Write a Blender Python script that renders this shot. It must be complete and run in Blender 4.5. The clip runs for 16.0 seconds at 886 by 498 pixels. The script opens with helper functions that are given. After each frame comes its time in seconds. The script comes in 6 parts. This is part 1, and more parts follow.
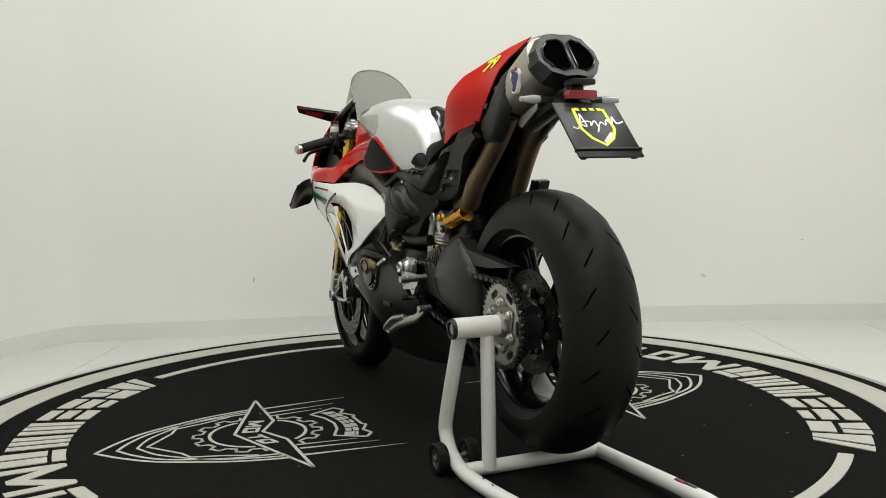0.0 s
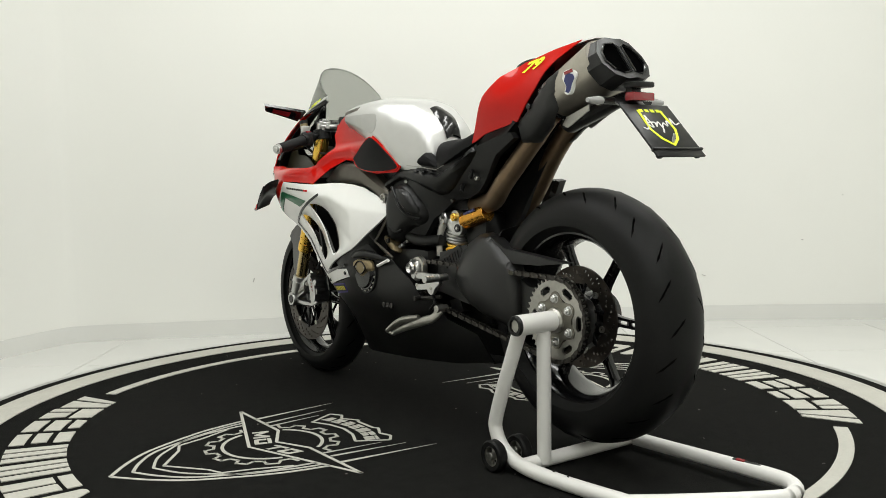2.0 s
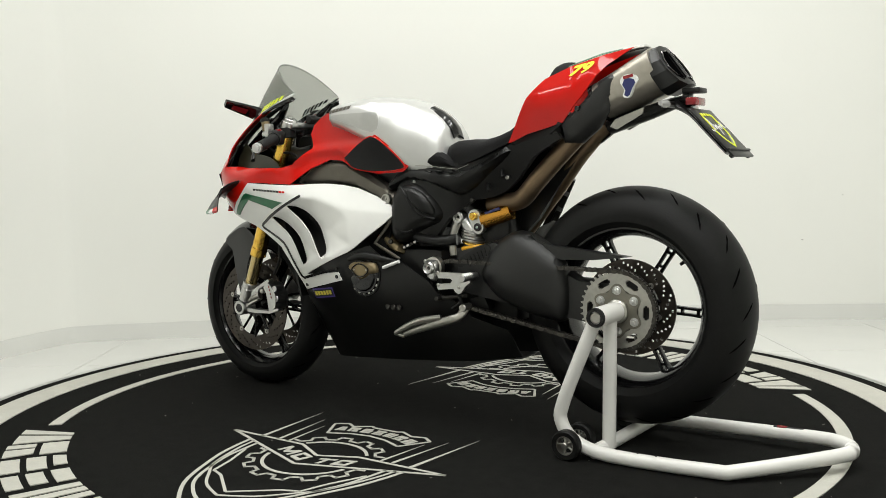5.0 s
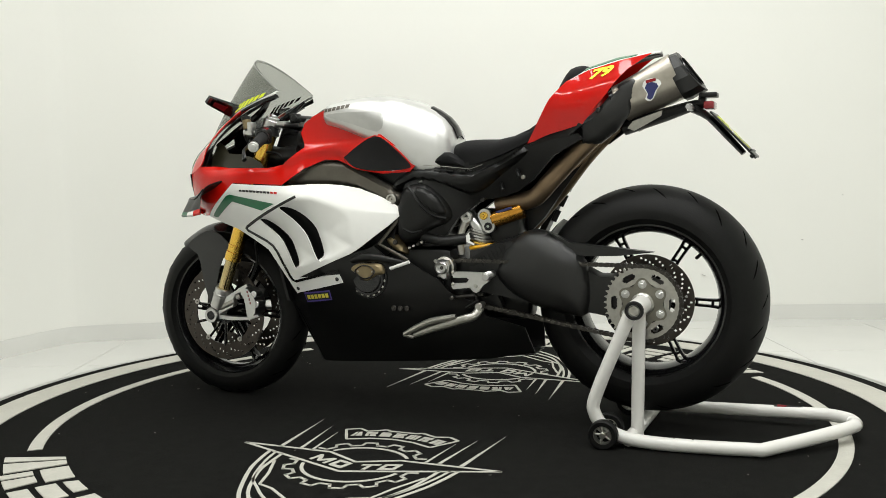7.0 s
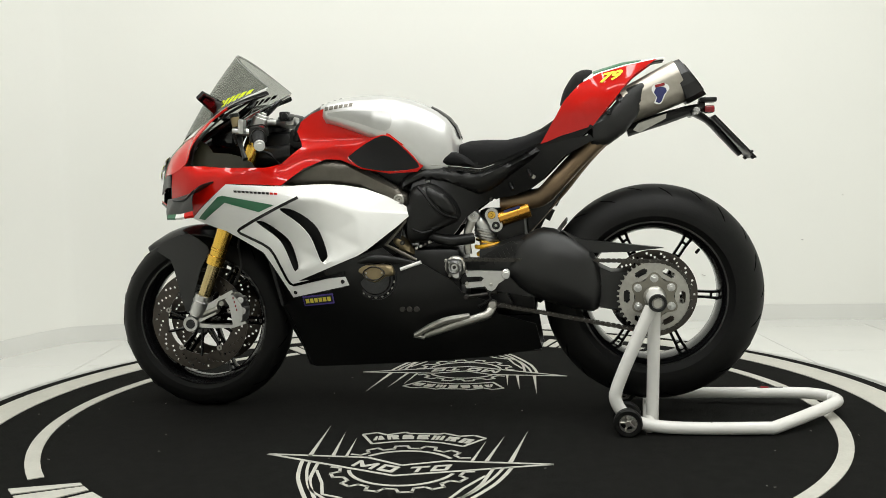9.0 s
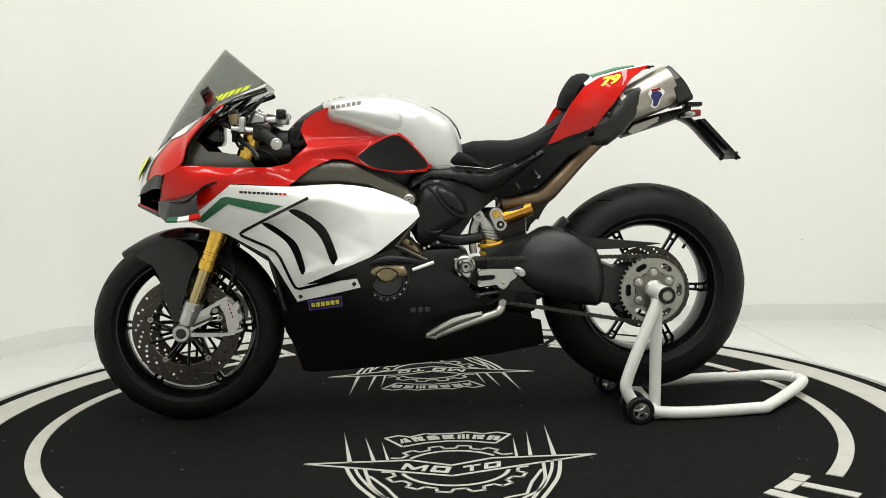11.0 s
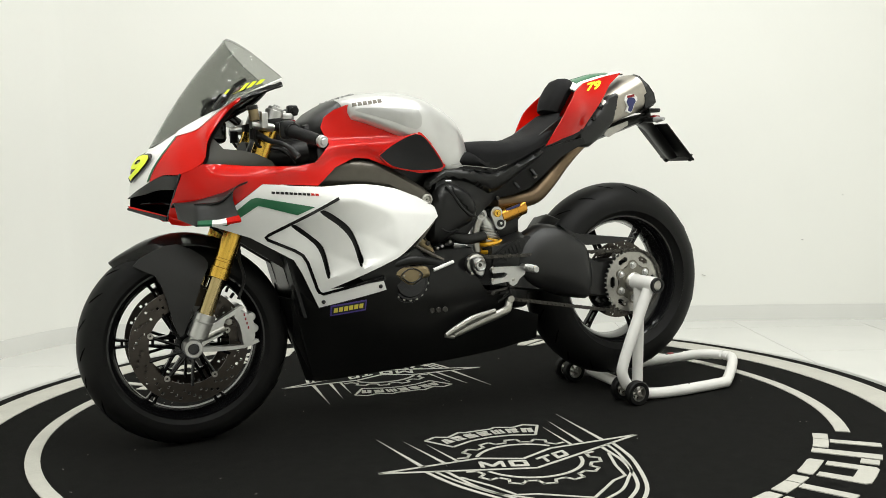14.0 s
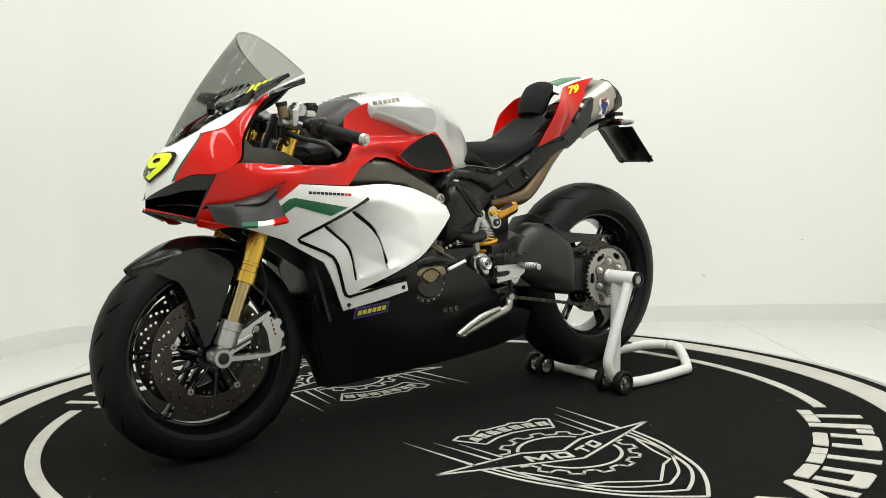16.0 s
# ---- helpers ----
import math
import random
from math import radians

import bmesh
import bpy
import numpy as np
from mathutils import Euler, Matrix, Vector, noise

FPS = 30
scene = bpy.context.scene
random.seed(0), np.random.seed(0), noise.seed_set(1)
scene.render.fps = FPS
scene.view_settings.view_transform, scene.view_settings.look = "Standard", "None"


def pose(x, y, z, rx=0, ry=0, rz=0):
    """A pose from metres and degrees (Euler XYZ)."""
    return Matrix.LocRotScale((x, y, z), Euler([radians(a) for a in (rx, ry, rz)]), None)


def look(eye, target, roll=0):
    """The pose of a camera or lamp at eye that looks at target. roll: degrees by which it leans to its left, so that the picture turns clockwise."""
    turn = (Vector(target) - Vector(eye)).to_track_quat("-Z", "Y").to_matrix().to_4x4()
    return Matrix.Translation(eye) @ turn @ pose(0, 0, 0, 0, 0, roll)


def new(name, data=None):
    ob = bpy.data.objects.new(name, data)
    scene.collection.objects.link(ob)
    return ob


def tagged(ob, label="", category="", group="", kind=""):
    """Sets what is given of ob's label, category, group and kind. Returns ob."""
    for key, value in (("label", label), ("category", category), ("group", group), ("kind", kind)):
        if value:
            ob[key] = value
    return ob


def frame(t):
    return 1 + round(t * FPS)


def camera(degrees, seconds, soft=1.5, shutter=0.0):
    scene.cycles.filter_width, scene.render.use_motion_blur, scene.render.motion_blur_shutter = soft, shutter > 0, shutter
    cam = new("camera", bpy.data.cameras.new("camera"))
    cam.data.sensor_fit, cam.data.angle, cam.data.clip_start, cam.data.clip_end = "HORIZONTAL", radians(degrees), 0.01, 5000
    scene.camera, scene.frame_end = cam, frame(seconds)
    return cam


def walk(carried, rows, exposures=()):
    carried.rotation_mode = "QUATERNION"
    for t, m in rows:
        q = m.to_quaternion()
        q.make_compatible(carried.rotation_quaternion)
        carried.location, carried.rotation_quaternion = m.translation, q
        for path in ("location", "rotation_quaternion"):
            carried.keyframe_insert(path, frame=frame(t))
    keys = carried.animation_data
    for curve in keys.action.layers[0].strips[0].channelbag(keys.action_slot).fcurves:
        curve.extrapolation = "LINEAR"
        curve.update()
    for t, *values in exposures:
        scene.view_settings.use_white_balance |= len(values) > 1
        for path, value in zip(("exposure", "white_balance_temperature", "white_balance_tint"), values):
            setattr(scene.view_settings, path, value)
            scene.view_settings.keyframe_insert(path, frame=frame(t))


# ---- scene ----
from mathutils.geometry import delaunay_2d_cdt

# ---------------------------------------------------------------- camera
cam = camera(51.43, 16.0, soft=0.8)
EYE = Matrix.Translation((0.0, -2.948, 0.772)) @ pose(0, 0, 0, 0, 0, -0.393) @ pose(0, 0, 0, 90 - 4.791) @ pose(0, 0, 0, 0, 0, -1.078)
walk(cam, [(0.0, EYE), (16.0, EYE)], exposures=[(0.0, -0.16), (0.5, -0.18), (1.0, -0.12), (1.5, 0.0), (2.0, 0.07), (3.5, 0.12), (9.0, 0.12), (12.5, 0.20), (16.0, 0.20)])

# ---------------------------------------------------------------- world and light
world = bpy.data.worlds.new("studio_world")
scene.world = world
world.use_nodes = True
world.node_tree.nodes["Background"].inputs[0].default_value = (1.0, 0.99, 0.95, 1)
world.node_tree.nodes["Background"].inputs[1].default_value = 0.25


def area_lamp(name, eye, target, sx, sy, power, color=(0.99, 1.0, 0.975)):
    data = bpy.data.lights.new(name, "AREA")
    data.shape, data.size, data.size_y, data.energy, data.color = "RECTANGLE", sx, sy, power, color
    ob = new(name, data)
    ob.matrix_world = look(eye, target)
    return ob


# ceiling panels of the show room
for x, power in ((-1.5, 11), (-0.75, 19), (0.1, 24), (0.95, 26), (1.75, 23)):
    area_lamp("ceiling_strip_light", (x, -0.5, 2.92), (x, -0.5, 0), 0.16, 2.7, power)
area_lamp("ceiling_strip_light", (0.0, -3.1, 2.92), (0.0, -2.6, 0), 2.6, 0.2, 37)


# ---------------------------------------------------------------- materials
def mat(name, color, rough=0.5, metal=0.0, coat=0.0, vary=0.06, scale=40.0, bump=0.0, bscale=300.0, rvary=0.08, **extra):
    """A node material: base colour varied at two scales, uneven gloss and a fine relief."""
    m = bpy.data.materials.new(name)
    m.use_nodes = True
    nt = m.node_tree
    b = nt.nodes["Principled BSDF"]
    tc = nt.nodes.new("ShaderNodeTexCoord")
    n1, n2 = nt.nodes.new("ShaderNodeTexNoise"), nt.nodes.new("ShaderNodeTexNoise")
    n1.inputs["Scale"].default_value, n2.inputs["Scale"].default_value = scale, scale * 0.11
    n1.inputs["Detail"].default_value = 4
    for n in (n1, n2):
        nt.links.new(tc.outputs["Object"], n.inputs["Vector"])
    mixv = nt.nodes.new("ShaderNodeMath")
    mixv.operation = "ADD"
    nt.links.new(n1.outputs["Fac"], mixv.inputs[0])
    nt.links.new(n2.outputs["Fac"], mixv.inputs[1])
    ramp = nt.nodes.new("ShaderNodeMapRange")
    ramp.inputs["From Min"].default_value, ramp.inputs["From Max"].default_value = 0.6, 1.4
    nt.links.new(mixv.outputs[0], ramp.inputs["Value"])
    mix = nt.nodes.new("ShaderNodeMix")
    mix.data_type = "RGBA"
    mix.inputs["A"].default_value = (*[max(0, c * (1 - vary)) for c in color], 1)
    mix.inputs["B"].default_value = (*[min(1, c * (1 + vary)) for c in color], 1)
    nt.links.new(ramp.outputs["Result"], mix.inputs["Factor"])
    nt.links.new(mix.outputs["Result"], b.inputs["Base Color"])
    rr = nt.nodes.new("ShaderNodeMapRange")
    rr.inputs["To Min"].default_value, rr.inputs["To Max"].default_value = max(0.02, rough - rvary * rough), min(1, rough + rvary * rough)
    nt.links.new(n2.outputs["Fac"], rr.inputs["Value"])
    nt.links.new(rr.outputs["Result"], b.inputs["Roughness"])
    b.inputs["Metallic"].default_value = metal
    b.inputs["Coat Weight"].default_value = coat
    b.inputs["Coat Roughness"].default_value = 0.04
    if bump:
        nb, bp = nt.nodes.new("ShaderNodeTexNoise"), nt.nodes.new("ShaderNodeBump")
        nb.inputs["Scale"].default_value, nb.inputs["Detail"].default_value = bscale, 3
        nt.links.new(tc.outputs["Object"], nb.inputs["Vector"])
        bp.inputs["Strength"].default_value, bp.inputs["Distance"].default_value = bump, 0.002
        nt.links.new(nb.outputs["Fac"], bp.inputs["Height"])
        nt.links.new(bp.outputs["Normal"], b.inputs["Normal"])
    for k, v in extra.items():
        b.inputs[k.replace("_", " ")].default_value = v
    return m


RED = mat("red_paint", (0.54, 0.0060, 0.0022), 0.34, coat=1.0, Specular_IOR_Level=0.05, Coat_IOR=1.36, vary=0.03)
WHITE = mat("pearl_white_paint", (0.82, 0.82, 0.795), 0.25, coat=0.7, vary=0.02)
SILVER = mat("silver_white_tank_paint", (0.60, 0.60, 0.59), 0.36, metal=0.7, coat=0.5, vary=0.03, bscale=900, bump=0.02)
GREEN = mat("green_paint", (0.003, 0.11, 0.040), 0.3, coat=0.35, vary=0.03)
YELLOW = mat("fluorescent_yellow", (0.75, 0.85, 0.02), 0.4, vary=0.03)
GLOSSK = mat("gloss_black", (0.005, 0.005, 0.0055), 0.15, vary=0.1, Specular_IOR_Level=0.45)
BLACK = mat("satin_black_plastic", (0.0075, 0.0075, 0.0072), 0.33, Specular_IOR_Level=0.28, vary=0.15, bump=0.06, bscale=700)
CARBON = mat("matt_carbon", (0.0095, 0.0095, 0.0092), 0.38, vary=0.25, scale=160, bump=0.05, bscale=900, Specular_IOR_Level=0.42)
CARBONG = mat("gloss_carbon", (0.008, 0.008, 0.0078), 0.2, vary=0.3, scale=160, Specular_IOR_Level=0.32)
AMBER = mat("amber_anodised", (0.62, 0.30, 0.05), 0.26, metal=1.0, vary=0.06)
GREYBLACK = mat("grey_magnesium", (0.11, 0.10, 0.083), 0.34, metal=0.6, vary=0.15, bump=0.06)
RUBBER = mat("tyre_rubber", (0.0062, 0.0062, 0.0059), 0.48, vary=0.25, scale=60, bump=0.12, bscale=260, Specular_IOR_Level=0.16)
# sheenless near-black: puts the shade of grooves and hollows into the colour
HOLLOW = mat("hollow_shade_black", (0.0015, 0.0015, 0.0015), 0.9, Specular_IOR_Level=0.0)
GRIPR = mat("grip_rubber", (0.007, 0.007, 0.007), 0.7, vary=0.15, bump=0.3, bscale=600, Specular_IOR_Level=0.25)
SEATM = mat("seat_fabric", (0.009, 0.009, 0.0092), 0.72, vary=0.2, scale=120, bump=0.25, bscale=900, Specular_IOR_Level=0.12)
GOLD = mat("gold_anodised", (0.80, 0.50, 0.09), 0.24, metal=1.0, vary=0.06)
BRONZE = mat("bronze_magnesium", (0.23, 0.18, 0.10), 0.42, metal=0.7, vary=0.12, bump=0.05)
ALU = mat("machined_aluminium", (0.52, 0.52, 0.51), 0.3, metal=1.0, vary=0.08, scale=90)
STEEL = mat("dull_steel", (0.40, 0.39, 0.36), 0.36, metal=1.0, vary=0.16, scale=90)
DARKSTEEL = mat("dark_steel", (0.055, 0.052, 0.048), 0.42, metal=0.9, vary=0.2, scale=90)
DISC = mat("brake_disc_steel", (0.060, 0.052, 0.045), 0.30, metal=0.9, vary=0.14, scale=70)
PIPE = mat("heat_tinted_steel", (0.19, 0.135, 0.085), 0.42, metal=0.9, vary=0.35, scale=14)
TITAN = mat("brushed_titanium", (0.42, 0.39, 0.34), 0.36, metal=0.95, vary=0.12, scale=60)
CHROME = mat("polished_chrome", (0.75, 0.74, 0.70), 0.1, metal=1.0, vary=0.04)
SPRING = mat("yellow_spring", (0.80, 0.42, 0.02), 0.35, vary=0.05)
SCREEN = mat("smoked_acrylic", (0.50, 0.51, 0.49), 0.0, vary=0.02, bump=0.0, Transmission_Weight=1.0, IOR=1.15)
LAMPRED = mat("red_lens", (0.22, 0.008, 0.012), 0.2, coat=0.6, vary=0.1)
CLEARL = mat("clear_lens", (0.35, 0.35, 0.34), 0.12, vary=0.05)
BLUE = mat("navy_print", (0.02, 0.025, 0.11), 0.4, vary=0.05)
STANDW = mat("white_powder_coat", (0.74, 0.73, 0.70), 0.35, coat=0.2, vary=0.03, bump=0.05, bscale=500)
CARPET = mat("black_carpet", (0.0105, 0.0105, 0.0097), 0.95, vary=0.35, scale=220, bump=0.6, bscale=900, Specular_IOR_Level=0.02)
CARPETW = mat("off_white_carpet_print", (0.47, 0.46, 0.41), 0.9, vary=0.08, scale=120, bump=0.5, bscale=900)
EDGE = mat("scuffed_grey_edge", (0.34, 0.34, 0.32), 0.5, metal=0.2, vary=0.35, scale=30)
WALL = mat("matt_white_wall", (0.80, 0.80, 0.76), 0.8, vary=0.012, scale=3, bump=0.12, bscale=60)
SKIRT = mat("pale_skirting_tile", (0.70, 0.70, 0.67), 0.4, vary=0.03, scale=6)
TILE = mat("white_floor_tile", (0.64, 0.64, 0.61), 0.16, vary=0.03, scale=5, bump=0.03, bscale=40)
GROUT = mat("pale_grout", (0.50, 0.49, 0.45), 0.8, vary=0.08)


# ---------------------------------------------------------------- geometry helpers; a shape is (verts, faces)
def join(*shapes):
    vs, fs = [], []
    for v, f in shapes:
        k = len(vs)
        vs += [tuple(p) for p in v]
        fs += [tuple(i + k for i in face) for face in f]
    return vs, fs


def moved(shape, m):
    return [tuple(m @ Vector(p)) for p in shape[0]], shape[1]


def flipped(shape):
    """The mirror image across the plane y = 0."""
    return [(x, -y, z) for x, y, z in shape[0]], [tuple(reversed(f)) for f in shape[1]]


def build(name, shape, material, parent=None, label="", sharp=35):
    me = bpy.data.meshes.new(name)
    me.from_pydata([tuple(map(float, p)) for p in shape[0]], [], shape[1])
    me.materials.append(material)
    bm = bmesh.new()
    bm.from_mesh(me)
    bmesh.ops.remove_doubles(bm, verts=bm.verts, dist=1e-6)
    bmesh.ops.recalc_face_normals(bm, faces=bm.faces)
    bm.to_mesh(me)
    bm.free()
    me.shade_smooth()
    me.set_sharp_from_angle(angle=radians(sharp))
    ob = new(name, me)
    if parent:
        ob.parent = parent
    if label:
        ob["label"] = label
    return ob


part = build


def curve_points(pts, per=6, closed=False):
    """A smooth line through the points."""
    pts = [Vector(p) for p in pts]
    n, out = len(pts), []
    for i in range(n if closed else n - 1):
        a, b = pts[(i - 1) % n if closed else max(i - 1, 0)], pts[i]
        c, d = pts[(i + 1) % n], pts[(i + 2) % n if closed else min(i + 2, n - 1)]
        for k in range(per):
            t = k / per
            out.append(0.5 * (2 * b + (c - a) * t + (2 * a - 5 * b + 4 * c - d) * t * t + (3 * b - a - 3 * c + d) * t ** 3))
    if not closed:
        out.append(pts[-1])
    return out


def tube(pts, r, n=12, closed=False, smooth=0, flat=1.0, up=(0, 1, 0)):
    """A round bar along the points; r may be a list. flat squeezes it along up."""
    pts = curve_points(pts, smooth, closed) if smooth else [Vector(p) for p in pts]
    m = len(pts)
    rs = [r] * m if isinstance(r, (int, float)) else [np.interp(i / (m - 1), np.linspace(0, 1, len(r)), r) for i in range(m)]
    vs, fs = [], []
    for i, p in enumerate(pts):
        a = pts[(i + 1) % m] if closed or i < m - 1 else p
        b = pts[i - 1] if closed or i > 0 else p
        t = (a - b).normalized()
        u = Vector(up)
        if abs(u.dot(t)) > 0.95:
            u = Vector((0, 0, 1)) if abs(t.z) < 0.9 else Vector((1, 0, 0))
        u = (u - t * u.dot(t)).normalized()
        w = t.cross(u)
        for k in range(n):
            q = 2 * math.pi * k / n
            vs.append(tuple(p + (u * math.cos(q) * flat + w * math.sin(q)) * rs[i]))
    for i in range(m if closed else m - 1):
        for k in range(n):
            j = (i + 1) % m
            fs.append((i * n + k, i * n + (k + 1) % n, j * n + (k + 1) % n, j * n + k))
    if not closed:
        fs += [tuple(range(n))[::-1], tuple((m - 1) * n + k for k in range(n))]
    return vs, fs


def lathe(profile, n=48, centre=(0, 0, 0), closed=True):
    """Turns a profile of (radius, y) about the y axis through centre."""
    vs, fs, m = [], [], len(profile)
    for k in range(n):
        a = 2 * math.pi * k / n
        for r, y in profile:
            vs.append((centre[0] + r * math.cos(a), centre[1] + y, centre[2] + r * math.sin(a)))
    for k in range(n):
        for i in range(m if closed else m - 1):
            j = (i + 1) % m
            fs.append((k * m + i, k * m + j, (k + 1) % n * m + j, (k + 1) % n * m + i))
    return vs, fs


def box(c, s, bevel=0.004, m=None):
    """A box with bevelled edges."""
    bm = bmesh.new()
    bmesh.ops.create_cube(bm, size=1)
    for v in bm.verts:
        v.co = Vector((v.co.x * s[0], v.co.y * s[1], v.co.z * s[2]))
    if bevel:
        bmesh.ops.bevel(bm, geom=bm.edges[:], offset=min(bevel, min(s) * 0.45), segments=2, affect="EDGES", profile=0.5)
    mm = Matrix.Translation(c) @ (m or Matrix())
    bm.verts.index_update()
    out = [tuple(mm @ v.co) for v in bm.verts], [tuple(v.index for v in f.verts) for f in bm.faces]
    bm.free()
    return out


def shell(vs, fs, thick, away):
    """Gives a sheet thickness: away is the direction (or one per vertex) in which its back lies."""
    n = len(vs)
    back = [Vector(v) + (Vector(away[i]) if isinstance(away, list) else Vector(away)) * thick for i, v in enumerate(vs)]
    count = {}
    for f in fs:
        for i in range(len(f)):
            a, b = f[i], f[(i + 1) % len(f)]
            count.setdefault((min(a, b), max(a, b)), []).append((a, b))
    faces = list(fs) + [tuple(i + n for i in reversed(f)) for f in fs]
    for k, e in count.items():
        if len(e) == 1:
            a, b = e[0]
            faces.append((b, a, a + n, b + n))
    return [tuple(v) for v in vs] + [tuple(v) for v in back], faces


def inside(p, poly):
    c = False
    for i in range(len(poly)):
        (x1, y1), (x2, y2) = poly[i - 1], poly[i]
        if (y1 > p[1]) != (y2 > p[1]) and p[0] < (x2 - x1) * (p[1] - y1) / (y2 - y1) + x1:
            c = not c
    return c


def fill(outline, cell=0.02, holes=()):
    """Triangles over a flat outline with holes: (points, faces)."""
    pts, edges = [], []
    for ring in (outline, *holes):
        k = len(pts)
        dense = []
        for i in range(len(ring)):
            a, b = Vector(ring[i]), Vector(ring[(i + 1) % len(ring)])
            steps = max(1, int((b - a).length / cell))
            dense += [a.lerp(b, s / steps) for s in range(steps)]
        pts += dense
        edges += [(k + i, k + (i + 1) % len(dense)) for i in range(len(dense))]
    rim = np.array([tuple(p) for p in pts])
    xs, zs = [p[0] for p in outline], [p[1] for p in outline]
    for i, x in enumerate(np.arange(min(xs) + cell / 2, max(xs), cell)):
        for z in np.arange(min(zs) + (cell / 2 if i % 2 else 0), max(zs), cell):
            if inside((x, z), outline) and not any(inside((x, z), h) for h in holes) and np.min(np.hypot(rim[:, 0] - x, rim[:, 1] - z)) > cell * 0.45:
                pts.append(Vector((x, z)))
    v, _, f, *_ = delaunay_2d_cdt(pts, edges, [], 0, 1e-6)
    keep = []
    for t in f:
        c = sum((v[i] for i in t), Vector((0, 0))) / 3
        if inside(c, outline) and not any(inside(c, h) for h in holes):
            keep.append(tuple(t))
    return [tuple(p) for p in v], keep


def field(points):
    """A smooth half width y over the side view (x, z), through the given (x, z, y)."""
    a = np.array(points, float)
    n = len(a)
    def phi(d):
        return np.where(d > 1e-9, d * d * np.log(d + 1e-12), 0)
    k = phi(np.hypot(a[:, None, 0] - a[None, :, 0], a[:, None, 1] - a[None, :, 1])) + np.eye(n) * 1e-4
    q = np.c_[np.ones(n), a[:, :2]]
    w = np.linalg.solve(np.block([[k, q], [q.T, np.zeros((3, 3))]]), np.r_[a[:, 2], 0, 0, 0])
    def f(x, z):
        return float(phi(np.hypot(a[:, 0] - x, a[:, 1] - z)) @ w[:n] + w[n] + w[n + 1] * x + w[n + 2] * z)
    return f


def panel(outline, width, thick=0.004, lift=0.0, cell=0.02, holes=(), smooth=0):
    """A body panel: an outline in the side view laid on the half width surface."""
    if smooth:
        outline = [tuple(p) for p in curve_points([(x, z, 0) for x, z in outline], smooth, True)]
        outline = [(p[0], p[1]) for p in outline]
    v, f = fill(outline, cell, holes)
    w = width if callable(width) else (lambda x, z: width)
    return shell([(x, w(x, z) + lift, z) for x, z in v], f, thick, (0, -1, 0))


def reach_to(p, line):
    """The distance from p to a line of points."""
    best = 9.0
    for a, b in zip(line, line[1:]):
        dx, dz = b[0] - a[0], b[1] - a[1]
        k = max(0.0, min(1.0, ((p[0] - a[0]) * dx + (p[1] - a[1]) * dz) / (dx * dx + dz * dz + 1e-12)))
        best = min(best, math.hypot(p[0] - a[0] - k * dx, p[1] - a[1] - k * dz))
    return best


def dome(outline, width, high, reach, thick=0.01, cell=0.012, smooth=3):
    """A moulded cover: an outline in the side view that swells out from its rim."""
    rim = [(p[0], p[1]) for p in curve_points([(x, z, 0) for x, z in outline], smooth, True)] if smooth else outline
    v, f = fill(rim, cell)
    w = width if callable(width) else (lambda x, z: width)
    out = []
    for x, z in v:
        k = min(1.0, reach_to((x, z), rim + rim[:1]) / reach)
        out.append((x, w(x, z) + high * math.sqrt(1 - (1 - k) ** 2), z))
    return shell(out, f, thick, (0, -1, 0))


def stripe(line, wide):
    """The outline of a band of that width along a line in the side view."""
    up, down = [], []
    for i, p in enumerate(line):
        a, b = Vector(line[max(i - 1, 0)]), Vector(line[min(i + 1, len(line) - 1)])
        t = (b - a).normalized()
        n = Vector((-t.y, t.x)) * wide / 2
        up.append(tuple(Vector(p) + n))
        down.append(tuple(Vector(p) - n))
    return up + down[::-1]


def patch(fn, nu, nv, thick, away):
    """A bent sheet fn(u, v) with thickness."""
    vs = [tuple(fn(i / nu, j / nv)) for i in range(nu + 1) for j in range(nv + 1)]
    fs = [(i * (nv + 1) + j, (i + 1) * (nv + 1) + j, (i + 1) * (nv + 1) + j + 1, i * (nv + 1) + j + 1) for i in range(nu) for j in range(nv)]
    return shell(vs, fs, thick, away)


def loft(rings):
    """Skin over closed rings of equal count, with end caps."""
    n, vs, fs = len(rings[0]), [p for r in rings for p in r], []
    for i in range(len(rings) - 1):
        for k in range(n):
            fs.append((i * n + k, i * n + (k + 1) % n, (i + 1) * n + (k + 1) % n, (i + 1) * n + k))
    fs += [tuple(range(n))[::-1], tuple((len(rings) - 1) * n + k for k in range(n))]
    return vs, fs


def ringplate(r0, r1, y0, y1, n, nr, hole, centre, outer=None):
    """A flat ring about the y axis, with cells left out as holes where hole(k, j) says so."""
    vs, fs = [], []
    for k in range(n):
        a = 2 * math.pi * k / n
        for j in range(nr + 1):
            r = r0 + (r1 - r0) * j / nr
            if j == nr and outer:
                r = outer(k)
            vs.append((centre[0] + r * math.cos(a), centre[1] + y1, centre[2] + r * math.sin(a)))
    for k in range(n):
        for j in range(nr):
            if not hole(k, j):
                fs.append((k * (nr + 1) + j, k * (nr + 1) + j + 1, (k + 1) % n * (nr + 1) + j + 1, (k + 1) % n * (nr + 1) + j))
    return shell(vs, fs, y1 - y0, (0, -1, 0))


def empty(name, label, category, group="", kind=""):
    return tagged(new(name), label, category, group, kind)


def flat_print(outlines, z, thick=0.003):
    """Flat shapes lying on the carpet, each an outline in x, y."""
    out = []
    for o in outlines:
        v, f = fill(o, 0.2)
        out.append(shell([(x, y, z) for x, y in v], f, thick, (0, 0, -1)))
    return join(*out)


